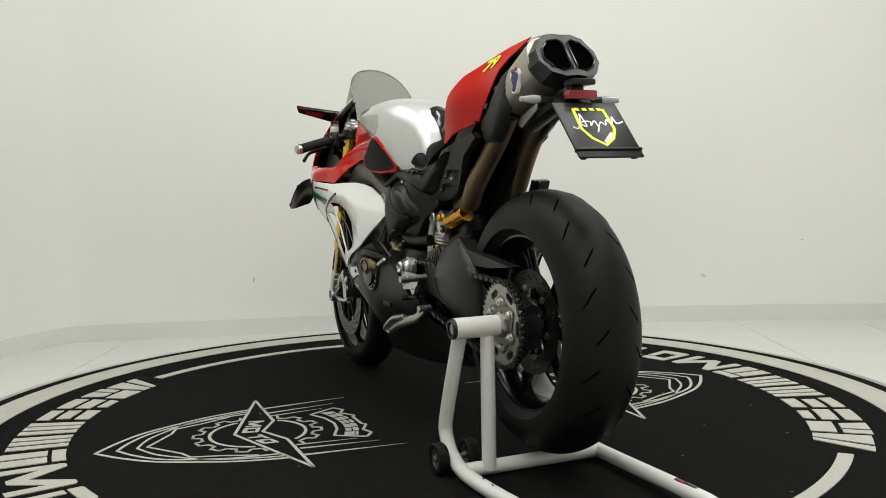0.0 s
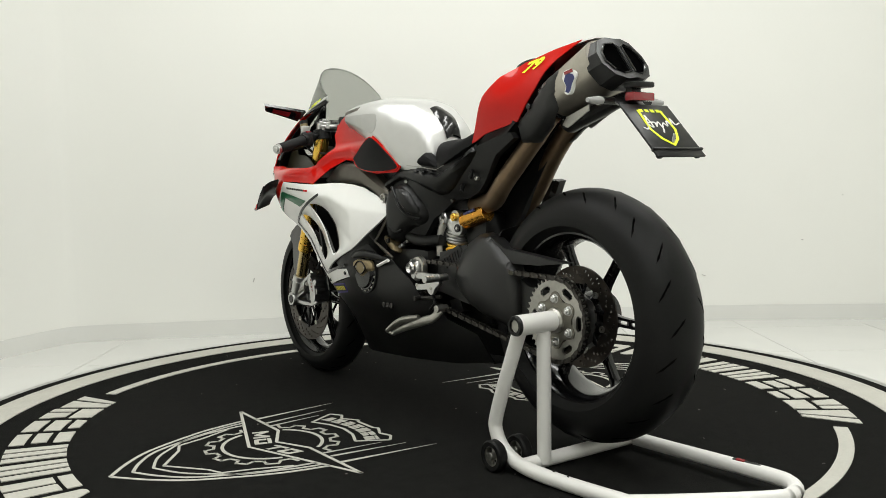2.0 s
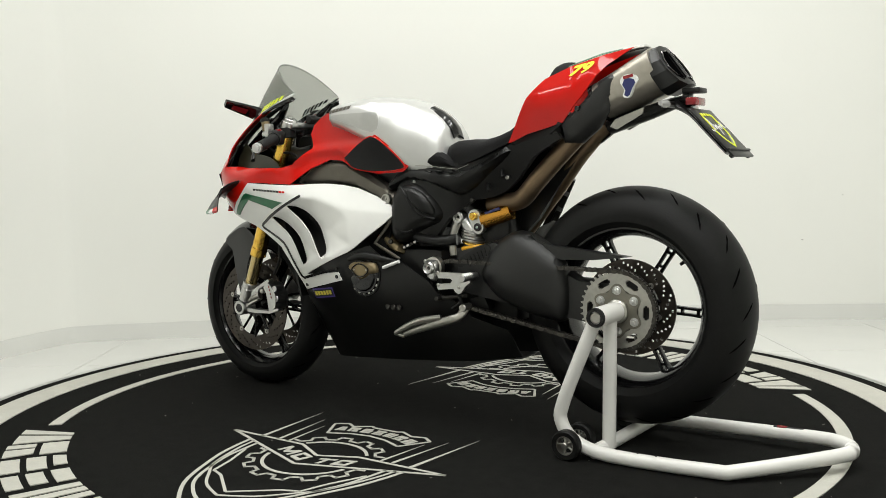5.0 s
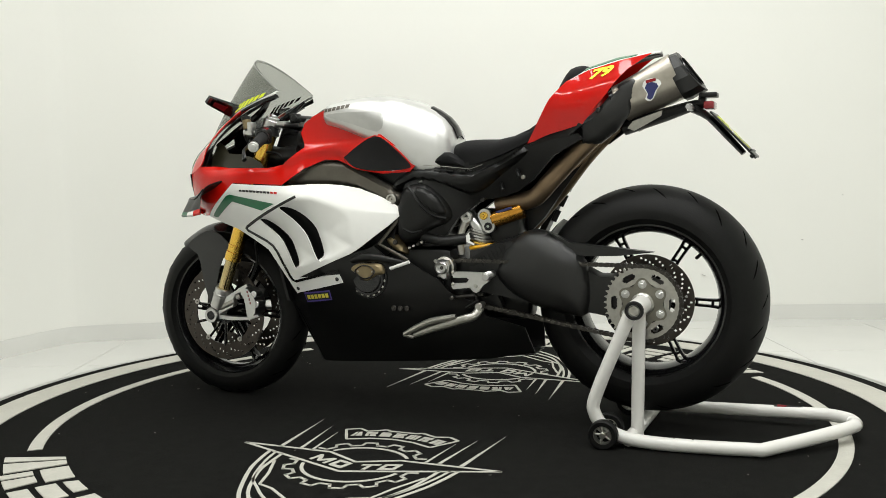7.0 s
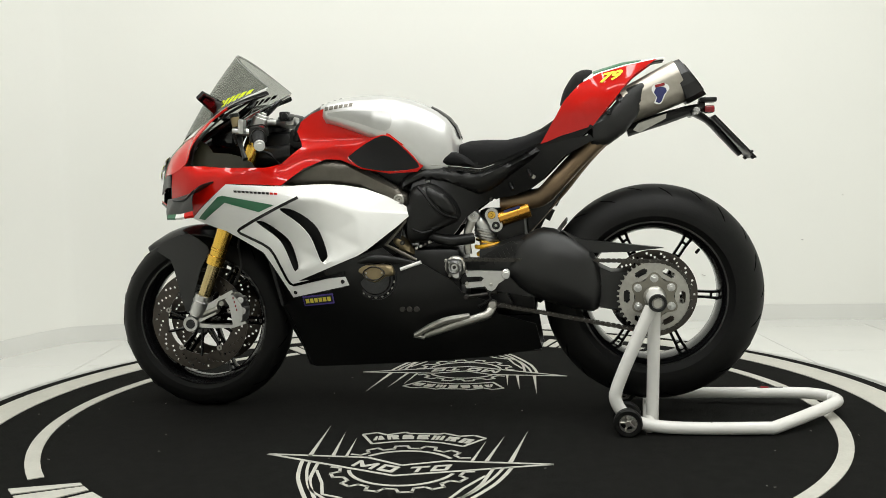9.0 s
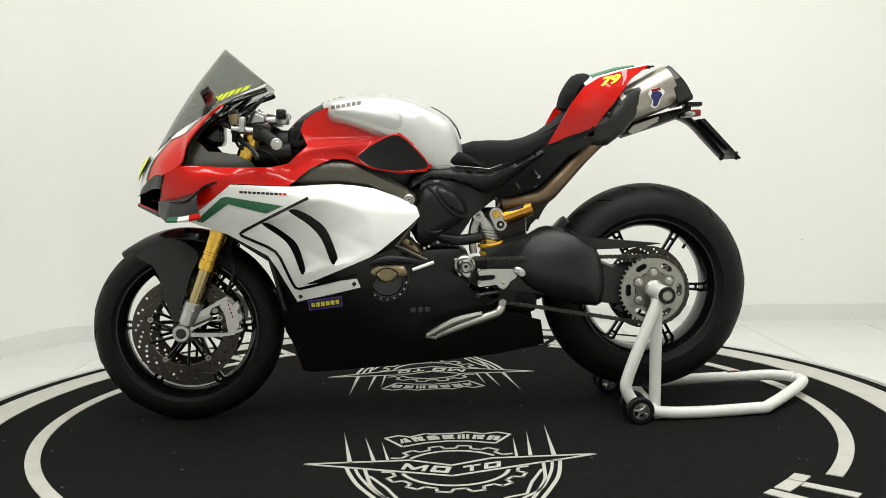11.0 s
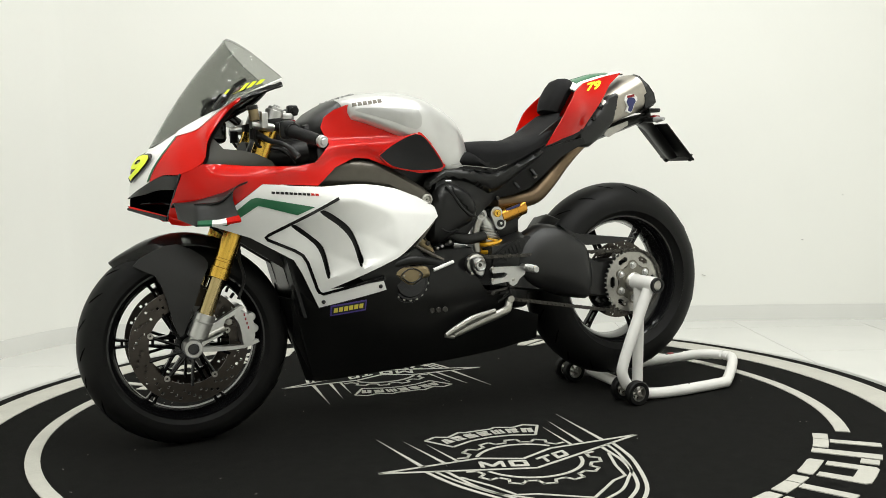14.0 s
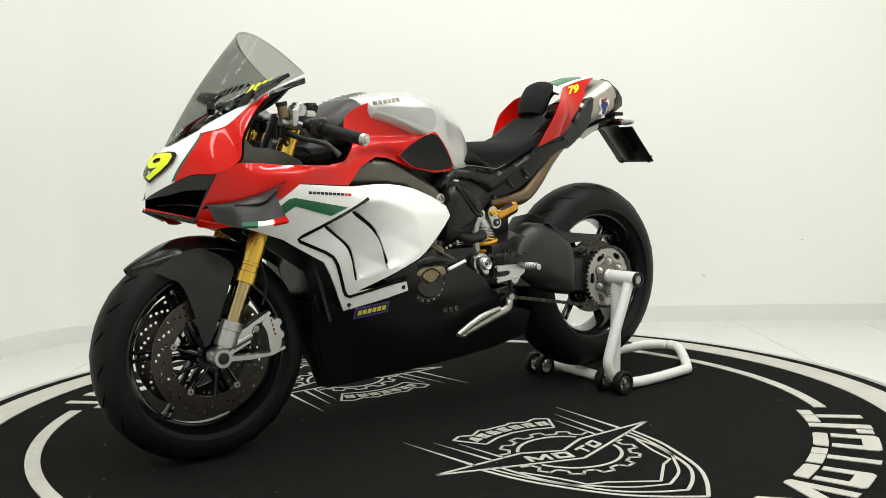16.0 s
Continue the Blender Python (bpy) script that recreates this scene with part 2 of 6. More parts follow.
# ---------------------------------------------------------------- the room
FLOOR_Z = -0.012
PLAN = [tuple(p)[:2] for p in curve_points([(-2.42, 0.0, 0), (-2.12, 0.62, 0), (-1.94, 1.06, 0), (-1.81, 1.36, 0), (-1.69, 1.46, 0), (-1.31, 1.515, 0), (-0.5, 1.63, 0), (0.3, 1.70, 0), (1.08, 1.715, 0), (1.74, 1.70, 0), (2.25, 1.66, 0), (3.1, 1.60, 0)], 5)]
PLAN += [(3.1, -5.2), (-2.9, -5.2), (-2.9, -1.2)]


def wall_strip(points, z0, z1, thick, lift=0.0, loop=False):
    """An upright band along plan points; its face is at the points, its body lies outside."""
    vs, fs, n = [], [], len(points)
    mid = Vector((0, -1.0))
    norms = []
    for i in range(n):
        a, b = Vector(points[i - 1 if loop else max(i - 1, 0)]), Vector(points[(i + 1) % n if loop else min(i + 1, n - 1)])
        t = (b - a).normalized()
        o = Vector((-t.y, t.x))
        o = o if o.dot(Vector(points[i]) - mid) > 0 else -o
        norms.append((o.x, o.y, 0))
    base = [Vector(p) - Vector(o[:2]) * lift for p, o in zip(points, norms)]
    for p in base:
        vs += [(p.x, p.y, z0), (p.x, p.y, z1)]
    for i in range(n if loop else n - 1):
        j = (i + 1) % n
        fs.append((2 * i, 2 * j, 2 * j + 1, 2 * i + 1))
    return shell(vs, fs, thick, [Vector(o) for o in norms for _ in (0, 1)])


tagged(build("wall_north", wall_strip(PLAN, FLOOR_Z - 0.02, 3.0, 0.12, loop=True), WALL, sharp=60), "matt white painted wall with a curved corner", "wall", kind="structure")
tagged(build("baseboard", wall_strip(PLAN[:58], FLOOR_Z, 0.066, 0.006, lift=0.008), SKIRT), "pale grey skirting along the white wall", "baseboard", kind="structure")
v, f = fill([(-3.2, -5.4), (3.3, -5.4), (3.3, 2.1), (-3.2, 2.1)], 0.8)
tagged(build("ceiling", shell([(x, y, 3.0) for x, y in v], f, 0.1, (0, 0, 1)), WALL), "plain white ceiling", "ceiling", kind="structure")
floor = tagged(build("floor", shell([(x, y, FLOOR_Z - 0.004) for x, y in v], f, 0.1, (0, 0, -1)), GROUT), "glossy white floor tiles with pale joints", "floor", kind="structure")


# ---------------------------------------------------------------- the turning platform with its carpet
def arc_band(r0, r1, a0, a1, step=2.0):
    n = max(2, int((a1 - a0) / step))
    an = [radians(a0 + (a1 - a0) * i / n) for i in range(n + 1)]
    return [(r1 * math.cos(a), r1 * math.sin(a)) for a in an] + [(r0 * math.cos(a), r0 * math.sin(a)) for a in reversed(an)]


def ring_solid(r0, r1, z0, z1, n=160):
    s = lathe([(r0, z0), (r1, z0), (r1, z1), (r0, z1)], n)
    return [(x, z, y) for x, y, z in s[0]], s[1]


platform = empty("turntable", "round black carpeted display turntable with white printed rings and emblems", "turntable")
part("platform", ring_solid(0.001, 1.575, -0.030, -0.006), DARKSTEEL, platform)
part("edge_trim", ring_solid(1.560, 1.594, -0.024, -0.003), EDGE, platform, "scuffed grey metal rim")
part("carpet", ring_solid(0.001, 1.560, -0.010, 0.0), CARPET, platform, "black short-pile carpet")
part("outer_ring", ring_solid(1.395, 1.510, -0.004, 0.0025), CARPETW, platform, "off-white printed outer ring")
for a in (-40, 140):
    part("arc_band", flat_print([arc_band(1.196, 1.236, a, a + 80)], 0.0025), CARPETW, platform, "thin off-white arc")


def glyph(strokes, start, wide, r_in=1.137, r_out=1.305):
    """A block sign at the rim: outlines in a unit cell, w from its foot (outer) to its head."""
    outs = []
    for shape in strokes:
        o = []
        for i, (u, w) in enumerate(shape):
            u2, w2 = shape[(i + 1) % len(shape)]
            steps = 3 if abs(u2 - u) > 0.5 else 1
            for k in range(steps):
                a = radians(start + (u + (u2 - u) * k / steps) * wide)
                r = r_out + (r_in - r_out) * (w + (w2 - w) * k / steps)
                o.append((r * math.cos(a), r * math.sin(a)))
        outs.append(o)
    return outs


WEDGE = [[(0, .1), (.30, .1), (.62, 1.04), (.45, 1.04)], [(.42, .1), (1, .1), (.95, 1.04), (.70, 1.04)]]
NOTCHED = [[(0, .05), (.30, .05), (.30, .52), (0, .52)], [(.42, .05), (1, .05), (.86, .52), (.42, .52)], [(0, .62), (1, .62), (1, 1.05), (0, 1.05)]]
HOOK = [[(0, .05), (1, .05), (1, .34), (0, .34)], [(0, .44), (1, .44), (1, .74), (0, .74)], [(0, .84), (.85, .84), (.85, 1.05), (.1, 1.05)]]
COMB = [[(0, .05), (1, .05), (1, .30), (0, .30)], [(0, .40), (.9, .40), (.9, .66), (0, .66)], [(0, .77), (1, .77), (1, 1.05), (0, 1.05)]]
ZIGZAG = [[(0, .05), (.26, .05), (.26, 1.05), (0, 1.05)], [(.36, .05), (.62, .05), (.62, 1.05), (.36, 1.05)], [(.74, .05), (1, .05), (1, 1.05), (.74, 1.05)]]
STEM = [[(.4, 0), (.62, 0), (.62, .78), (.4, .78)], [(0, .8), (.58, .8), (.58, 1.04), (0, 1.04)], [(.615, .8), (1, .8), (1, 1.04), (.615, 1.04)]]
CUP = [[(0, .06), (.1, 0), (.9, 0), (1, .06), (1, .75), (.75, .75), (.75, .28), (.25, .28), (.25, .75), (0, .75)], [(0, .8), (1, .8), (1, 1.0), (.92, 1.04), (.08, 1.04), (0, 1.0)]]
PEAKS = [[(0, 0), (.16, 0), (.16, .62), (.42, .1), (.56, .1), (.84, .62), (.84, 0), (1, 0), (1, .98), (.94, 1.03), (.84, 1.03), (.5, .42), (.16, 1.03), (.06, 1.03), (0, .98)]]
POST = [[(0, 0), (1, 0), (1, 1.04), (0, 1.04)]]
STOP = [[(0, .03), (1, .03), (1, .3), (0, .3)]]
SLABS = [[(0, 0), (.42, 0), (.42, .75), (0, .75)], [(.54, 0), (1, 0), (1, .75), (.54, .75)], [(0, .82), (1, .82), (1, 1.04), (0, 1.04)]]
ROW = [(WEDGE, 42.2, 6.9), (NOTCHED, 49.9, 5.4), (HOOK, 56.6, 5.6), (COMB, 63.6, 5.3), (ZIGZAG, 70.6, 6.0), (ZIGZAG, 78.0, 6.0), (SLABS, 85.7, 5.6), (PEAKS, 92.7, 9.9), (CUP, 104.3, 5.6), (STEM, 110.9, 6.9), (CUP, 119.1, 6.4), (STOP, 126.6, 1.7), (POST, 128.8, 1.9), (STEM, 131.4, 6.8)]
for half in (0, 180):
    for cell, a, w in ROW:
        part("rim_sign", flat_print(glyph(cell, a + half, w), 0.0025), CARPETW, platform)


def emblem(sign):
    """The line emblem on the carpet: a toothed ring behind a chevron blade, a scroll, streaks and a pointed shield."""
    def put(o):
        return [(-sign * x, sign * (0.535 - y)) for x, y in o]
    shapes = []
    gy, n = -0.06, 14
    upper, lower = ((-.398, -.114, -.008, .104, .39), (.016, .013, -.044, .004, .004)), ((-.398, -.012, .39), (.016, -.128, .004))

    def on_blade(x, y):
        return abs(x) < 0.39 and np.interp(x, *lower) - .006 < y < np.interp(x, *upper) + .006
    teeth = []
    for i in range(n):
        a = 2 * math.pi * (i + 0.5) / n
        for da, r in ((-.135, .166), (-.085, .190), (.085, .190), (.135, .166)):
            teeth.append((r * math.sin(a + da), gy + r * math.cos(a + da)))
    for i in range(len(teeth)):
        a, b = Vector(teeth[i]), Vector(teeth[(i + 1) % len(teeth)])
        d = (b - a).normalized() * .003
        shapes.append(stripe([tuple(a - d), tuple(b + d)], .0085))
    for i in range(48):
        a, b = 2 * math.pi * i / 48, 2 * math.pi * (i + 1.03) / 48
        shapes.append([(r * math.sin(q), gy + r * math.cos(q)) for r, q in ((.147, a), (.147, b), (.137, b), (.137, a))])
    shapes = [o for o in shapes if not any(on_blade(x, y) for x, y in o)]
    blade = list(zip(*upper)) + list(zip(*lower))[1:2]
    for i in range(6):
        shapes.append(stripe([blade[i], blade[(i + 1) % 6]], .0095))

    def sign_at(cell, x, y, w, h, dx, dy):
        for o in cell:
            shapes.append([(x + u * w * dx[0] + v * h * dy[0], y + u * w * dx[1] + v * h * dy[1]) for u, v in o])
    for cell, x, y, w in ((PEAKS, -.142, -.060, .066), (CUP, -.068, -.088, .050)):
        sign_at(cell, x, y, w, .048, (.94, -.36), (.28, .96))
    for cell, x, y, w in ((STEM, .016, -.104, .050), (CUP, .074, -.086, .048)):
        sign_at(cell, x, y, w, .048, (.95, .30), (.12, .96))
    scroll = [(-.132, .138), (-.180, .228), (-.142, .250), (-.108, .230), (-.058, .262), (-.045, .252), (.045, .252), (.058, .262), (.108, .236), (.150, .248), (.186, .222), (.132, .138), (.066, .167), (0, .177), (-.066, .167)]
    for i in range(len(scroll)):
        shapes.append(stripe([scroll[i], scroll[(i + 1) % len(scroll)]], .0085))
    for i, cell in enumerate((WEDGE, NOTCHED, HOOK, COMB, ZIGZAG, NOTCHED, SLABS)):
        t = -.40 + i * .121
        r = .345
        sign_at(cell, r * math.sin(t), r * math.cos(t) - .150, .034, .040, (math.cos(t), -math.sin(t)), (math.sin(t), math.cos(t)))
    for s in (-1, 1):
        for x0, y0, x1, y1, w in ((.302, .305, .276, .010, .013), (.238, .243, .212, .014, .011), (.190, .192, .174, .012, .009)):
            shapes.append([(s * x0, y0), (s * (x1 + w / 2), y1), (s * (x1 - w / 2), y1)])
        for line, wide in (([(.284, -.030), (.268, -.11), (.240, -.20), (.162, -.36), (.085, -.45), (0, -.520)], .0105), ([(.236, -.045), (.228, -.11), (.211, -.20), (.146, -.345), (.07, -.42), (0, -.461)], .0095),
                           ([(.262, -.035), (.244, -.12), (.20, -.24), (.150, -.30), (.085, -.365), (0, -.407)], .008), ([(.222, -.105), (.180, -.20), (.155, -.28)], .008), ([(.155, -.280), (.108, -.298), (0, -.379)], .008)):
            pts = [tuple(p)[:2] for p in curve_points([(*q, 0) for q in line], 4)] if len(line) > 3 else line
            for a, b in zip(pts, pts[1:]):
                shapes.append(stripe([(s * a[0], a[1]), (s * b[0], b[1])], wide))
    return flat_print([put(o) for o in shapes], 0.0012)


for sg in (1, -1):
    part("emblem", emblem(sg), CARPETW, platform, "off-white line emblem of a toothed ring and blade")


# ---------------------------------------------------------------- paddock stand
def rod(a, b, r, n=16, e=0.0015):
    a, b = Vector(a), Vector(b)
    d = (b - a).normalized()
    return tube([a, a + d * e, b - d * e, b], [r - e, r, r, r - e], n)


stand = empty("paddock_stand", "white tubular single-sided paddock stand holding the rear axle", "stand")
part("base_tube", tube([(-0.592, -0.150, 0.036), (-0.70, -0.155, 0.028), (-1.10, -0.140, 0.040), (-1.195, -0.118, 0.043), (-1.238, -0.060, 0.044), (-1.215, 0.01, 0.042), (-1.03, 0.195, 0.024), (-0.97, 0.220, 0.021), (-0.72, 0.238, 0.021), (-0.61, 0.236, 0.040), (-0.562, 0.236, 0.090), (-0.570, 0.236, 0.155), (-0.660, 0.236, 0.372)], 0.0185, 16, smooth=5), STANDW, stand)
part("upright_tube", tube([(-0.668, 0.165, 0.02), (-0.674, 0.168, 0.375)], 0.0185, 16), STANDW, stand)
part("cross_tube", tube([(-0.655, 0.235, 0.021), (-0.675, -0.155, 0.029)], 0.0185, 16), STANDW, stand)
hub_sleeve = part("axle_sleeve", rod((-0.677, 0.128, 0.388), (-0.677, 0.262, 0.388), 0.0265, 24), STANDW, stand)
part("end_ring", lathe([(0.017, 0), (0.025, 0), (0.0265, 0.004), (0.024, 0.012), (0.017, 0.012)], 24, (-0.677, 0.258, 0.388)), BLACK, hub_sleeve, "black rubber end ring")
part("axle_pin", rod((-0.677, 0.08, 0.388), (-0.677, 0.266, 0.388), 0.0165, 6), STEEL, hub_sleeve, "hexagonal steel axle pin")
part("warning_sticker", tube([(-1.02, -0.143, 0.0495), (-1.10, -0.140, 0.0510)], 0.0085, 8, flat=1.0), BLACK, stand, "small dark printed sticker")
part("sticker_edge", tube([(-1.03, -0.1425, 0.0515), (-1.055, -0.1415, 0.0518)], 0.008, 8), LAMPRED, stand)
for k, (x, z) in enumerate(((-0.78, 0.0400), (-0.83, 0.0400))):
    part("paint_chip", box((x, 0.236, z), (0.006, 0.003, 0.0025), 0.0005), DARKSTEEL, stand)


def castor(y, parent):
    c = (-0.593, y, 0.041)
    w = part("castor_wheel", lathe([(0.026, -0.013), (0.037, -0.014), (0.041, -0.009), (0.041, 0.009), (0.037, 0.014), (0.026, 0.013)], 28, c), RUBBER, parent, "small black rubber wheel")
    spokes = [rod((c[0], y, c[2]), (c[0] + 0.027 * math.cos(a), y, c[2] + 0.027 * math.sin(a)), 0.0035, 6) for a in [i * 2 * math.pi / 5 for i in range(5)]]
    part("castor_rim", join(lathe([(0.023, -0.011), (0.027, -0.011), (0.027, 0.011), (0.023, 0.011)], 28, c), rod((c[0], y - 0.015, c[2]), (c[0], y + 0.015, c[2]), 0.009, 12), *spokes), STEEL, w, "grey spoked plastic rim")


for y in (0.270, 0.186, -0.118, -0.178):
    castor(y, stand)
for a, b in ((0.19, 0.27), (-0.178, -0.118)):
    part("castor_axle", rod((-0.593, a, 0.041), (-0.593, b, 0.041), 0.006, 10), STEEL, stand)

# ---------------------------------------------------------------- the motorcycle
bike = empty("motorcycle", "red white and green racing sport motorcycle raised on a paddock stand", "motorcycle")
FX, FZ, RX, RZ = 0.792, 0.296, -0.677, 0.388


def tyre_profile(R, w, rim):
    h = w / 2
    out = []
    for i in range(33):
        a = -82 + 164 * i / 32
        s, c = math.sin(radians(a)), math.cos(radians(a))
        out.append((R - (1 - c) * h * 0.92, s * h))
    q = out[-1]
    side = [(q[0] - 0.018, h * 0.985), (rim + 0.022, h * 0.90), (rim + 0.006, h * 0.76), (rim - 0.004, h * 0.70)]
    return [(r, -y) for r, y in reversed(side)] + out + side


def make_wheel(name, cx, cz, R, w, rim, hub_r, label):
    c = (cx, 0, cz)
    h = w / 2 * 0.72
    barrel = lathe([(rim + 0.004, -h), (rim + 0.004, -h + 0.008), (rim - 0.010, -h + 0.016), (rim - 0.018, -h * 0.4), (rim - 0.018, h * 0.4), (rim - 0.010, h - 0.016), (rim + 0.004, h - 0.008), (rim + 0.004, h),
                    (rim - 0.006, h), (rim - 0.016, h - 0.012), (rim - 0.026, h * 0.4), (rim - 0.026, -h * 0.4), (rim - 0.016, -h + 0.012), (rim - 0.006, -h)], 96, c)
    hub = lathe([(0.012, -0.05), (hub_r, -0.05), (hub_r * 1.08, -0.02), (hub_r * 1.08, 0.02), (hub_r, 0.05), (0.012, 0.05)], 40, c)
    wheel = part(name, join(barrel, hub), GLOSSK, bike, label)
    part("tyre", lathe(tyre_profile(R, w, rim), 120, c), RUBBER, wheel, "worn black slick-like road tyre")
    for i in range(6):
        a = radians(60 * i + 3)
        along, across = Vector((math.cos(a), 0, math.sin(a))), Vector((-math.sin(a), 0, math.cos(a)))
        legs = []
        for s in (-1, 1):
            line = [along * (hub_r * 0.9) + across * 0.016 * s, along * rim * 0.45 + across * 0.0095 * s, along * rim * 0.70 + across * 0.0085 * s, along * (rim - 0.030) + across * 0.0105 * s, along * (rim - 0.014) + across * 0.019 * s]
            legs.append(tube([Vector(c) + p for p in line], [0.009, 0.0052, 0.0048, 0.0052, 0.009], 8, smooth=4, flat=2.3))
        for k in (0.42, 0.60, 0.80):
            legs.append(tube([Vector(c) + along * rim * k - across * 0.009, Vector(c) + along * rim * k + across * 0.009], 0.0045, 8, flat=2.0))
        part("spoke", join(*legs), GLOSSK, wheel)
    part("valve", rod((cx + (rim - 0.03) * math.cos(2.4), 0.0, cz + (rim - 0.03) * math.sin(2.4)), (cx + (rim - 0.045) * math.cos(2.4), 0.012, cz + (rim - 0.045) * math.sin(2.4)), 0.005, 8), BLACK, wheel)
    # dark strips laid on the tread stand for the shade in its cuts
    grooves = []
    for i in range(22):
        for s in (-1, 1):
            a0 = 2 * math.pi * (i + (0.5 if s > 0 else 0)) / 22
            line = []
            for k in range(4):
                t = (0.10 + 0.17 * k) * s + (0.16 * (i % 2)) * s
                ang = a0 + 0.075 * k
                y = math.sin(t * 1.25) * w / 2
                r = R - (1 - math.cos(t * 1.25)) * w / 2 * 0.92 - 0.0016
                line.append((cx + r * math.cos(ang), y, cz + r * math.sin(ang)))
            grooves.append(tube(line, [0.0008, 0.0032, 0.0032, 0.0008], 6))
    tagged(part("groove_shade", join(*grooves), HOLLOW, wheel), kind="stuff")
    return wheel


front_wheel = make_wheel("front_wheel", FX, FZ, 0.298, 0.122, 0.222, 0.030, "gloss black forged front wheel with six split spokes")
rear_wheel = make_wheel("rear_wheel", RX, RZ, 0.336, 0.198, 0.224, 0.060, "gloss black forged rear wheel with six split spokes")


def disc(R, r, y, cx, cz, parent, bolts):
    c = (cx, y, cz)
    d = part("brake_disc", ringplate(r, R, -0.0025, 0.0025, 126, 7, lambda k, j: (j == 5 and k % 7 == 0) or (j == 4 and k % 7 == 2) or (j == 3 and k % 7 == 4) or (j == 2 and k % 7 == 6), c), DISC, parent, "drilled steel brake disc")
    arms = [tube([(cx + 0.03 * math.cos(a), y, cz + 0.03 * math.sin(a)), (cx + 0.07 * math.cos(a + 0.22), y, cz + 0.07 * math.sin(a + 0.22)), (cx + (r + 0.006) * math.cos(a + 0.3), y, cz + (r + 0.006) * math.sin(a + 0.3))], [0.006, 0.0045, 0.005], 8, smooth=3) for a in [2 * math.pi * i / (2 * bolts) for i in range(2 * bolts)]]
    for arm in arms:
        part("carrier_arm", arm, GLOSSK, d)
    part("disc_carrier", lathe([(0.024, -0.004), (0.042, -0.004), (0.042, 0.004), (0.024, 0.004)], 32, c), GLOSSK, d, "black disc carrier")
    s = 1 if y > 0 else -1
    for i in range(bolts):
        a = 2 * math.pi * (i + 0.25) / bolts
        p = (cx + r * math.cos(a), y, cz + r * math.sin(a))
        part("disc_bobbin", lathe([(0.003, 0), (0.0085, 0), (0.0085, s * 0.007), (0.003, s * 0.007)], 14, p), STEEL, d)
    return d


disc(0.165, 0.112, 0.067, FX, FZ, front_wheel, 5)
disc(0.165, 0.112, -0.067, FX, FZ, front_wheel, 5)
disc(0.134, 0.088, 0.045, RX, RZ, rear_wheel, 6)

# ---- fork, caliper, mudguard
CLAMP_ARM = [(0.748, 0.358), (0.727, 0.365), (0.672, 0.396), (0.652, 0.406), (0.646, 0.399), (0.67, 0.382), (0.699, 0.37), (0.708, 0.351), (0.708, 0.328), (0.757, 0.305), (0.766, 0.297), (0.73, 0.294), (0.656, 0.293), (0.609, 0.305), (0.606, 0.298), (0.648, 0.284), (0.714, 0.281), (0.769, 0.284), (0.784, 0.298), (0.77, 0.32), (0.75, 0.324)]
CALIPER = [(0.676, 0.376), (0.66, 0.393), (0.646, 0.389), (0.623, 0.362), (0.616, 0.341), (0.62, 0.308), (0.631, 0.297), (0.651, 0.294), (0.655, 0.311), (0.657, 0.333), (0.663, 0.356)]
FOOT, CAP = Vector((0.765, 0, 0.352)), Vector((0.537, 0, 0.950))
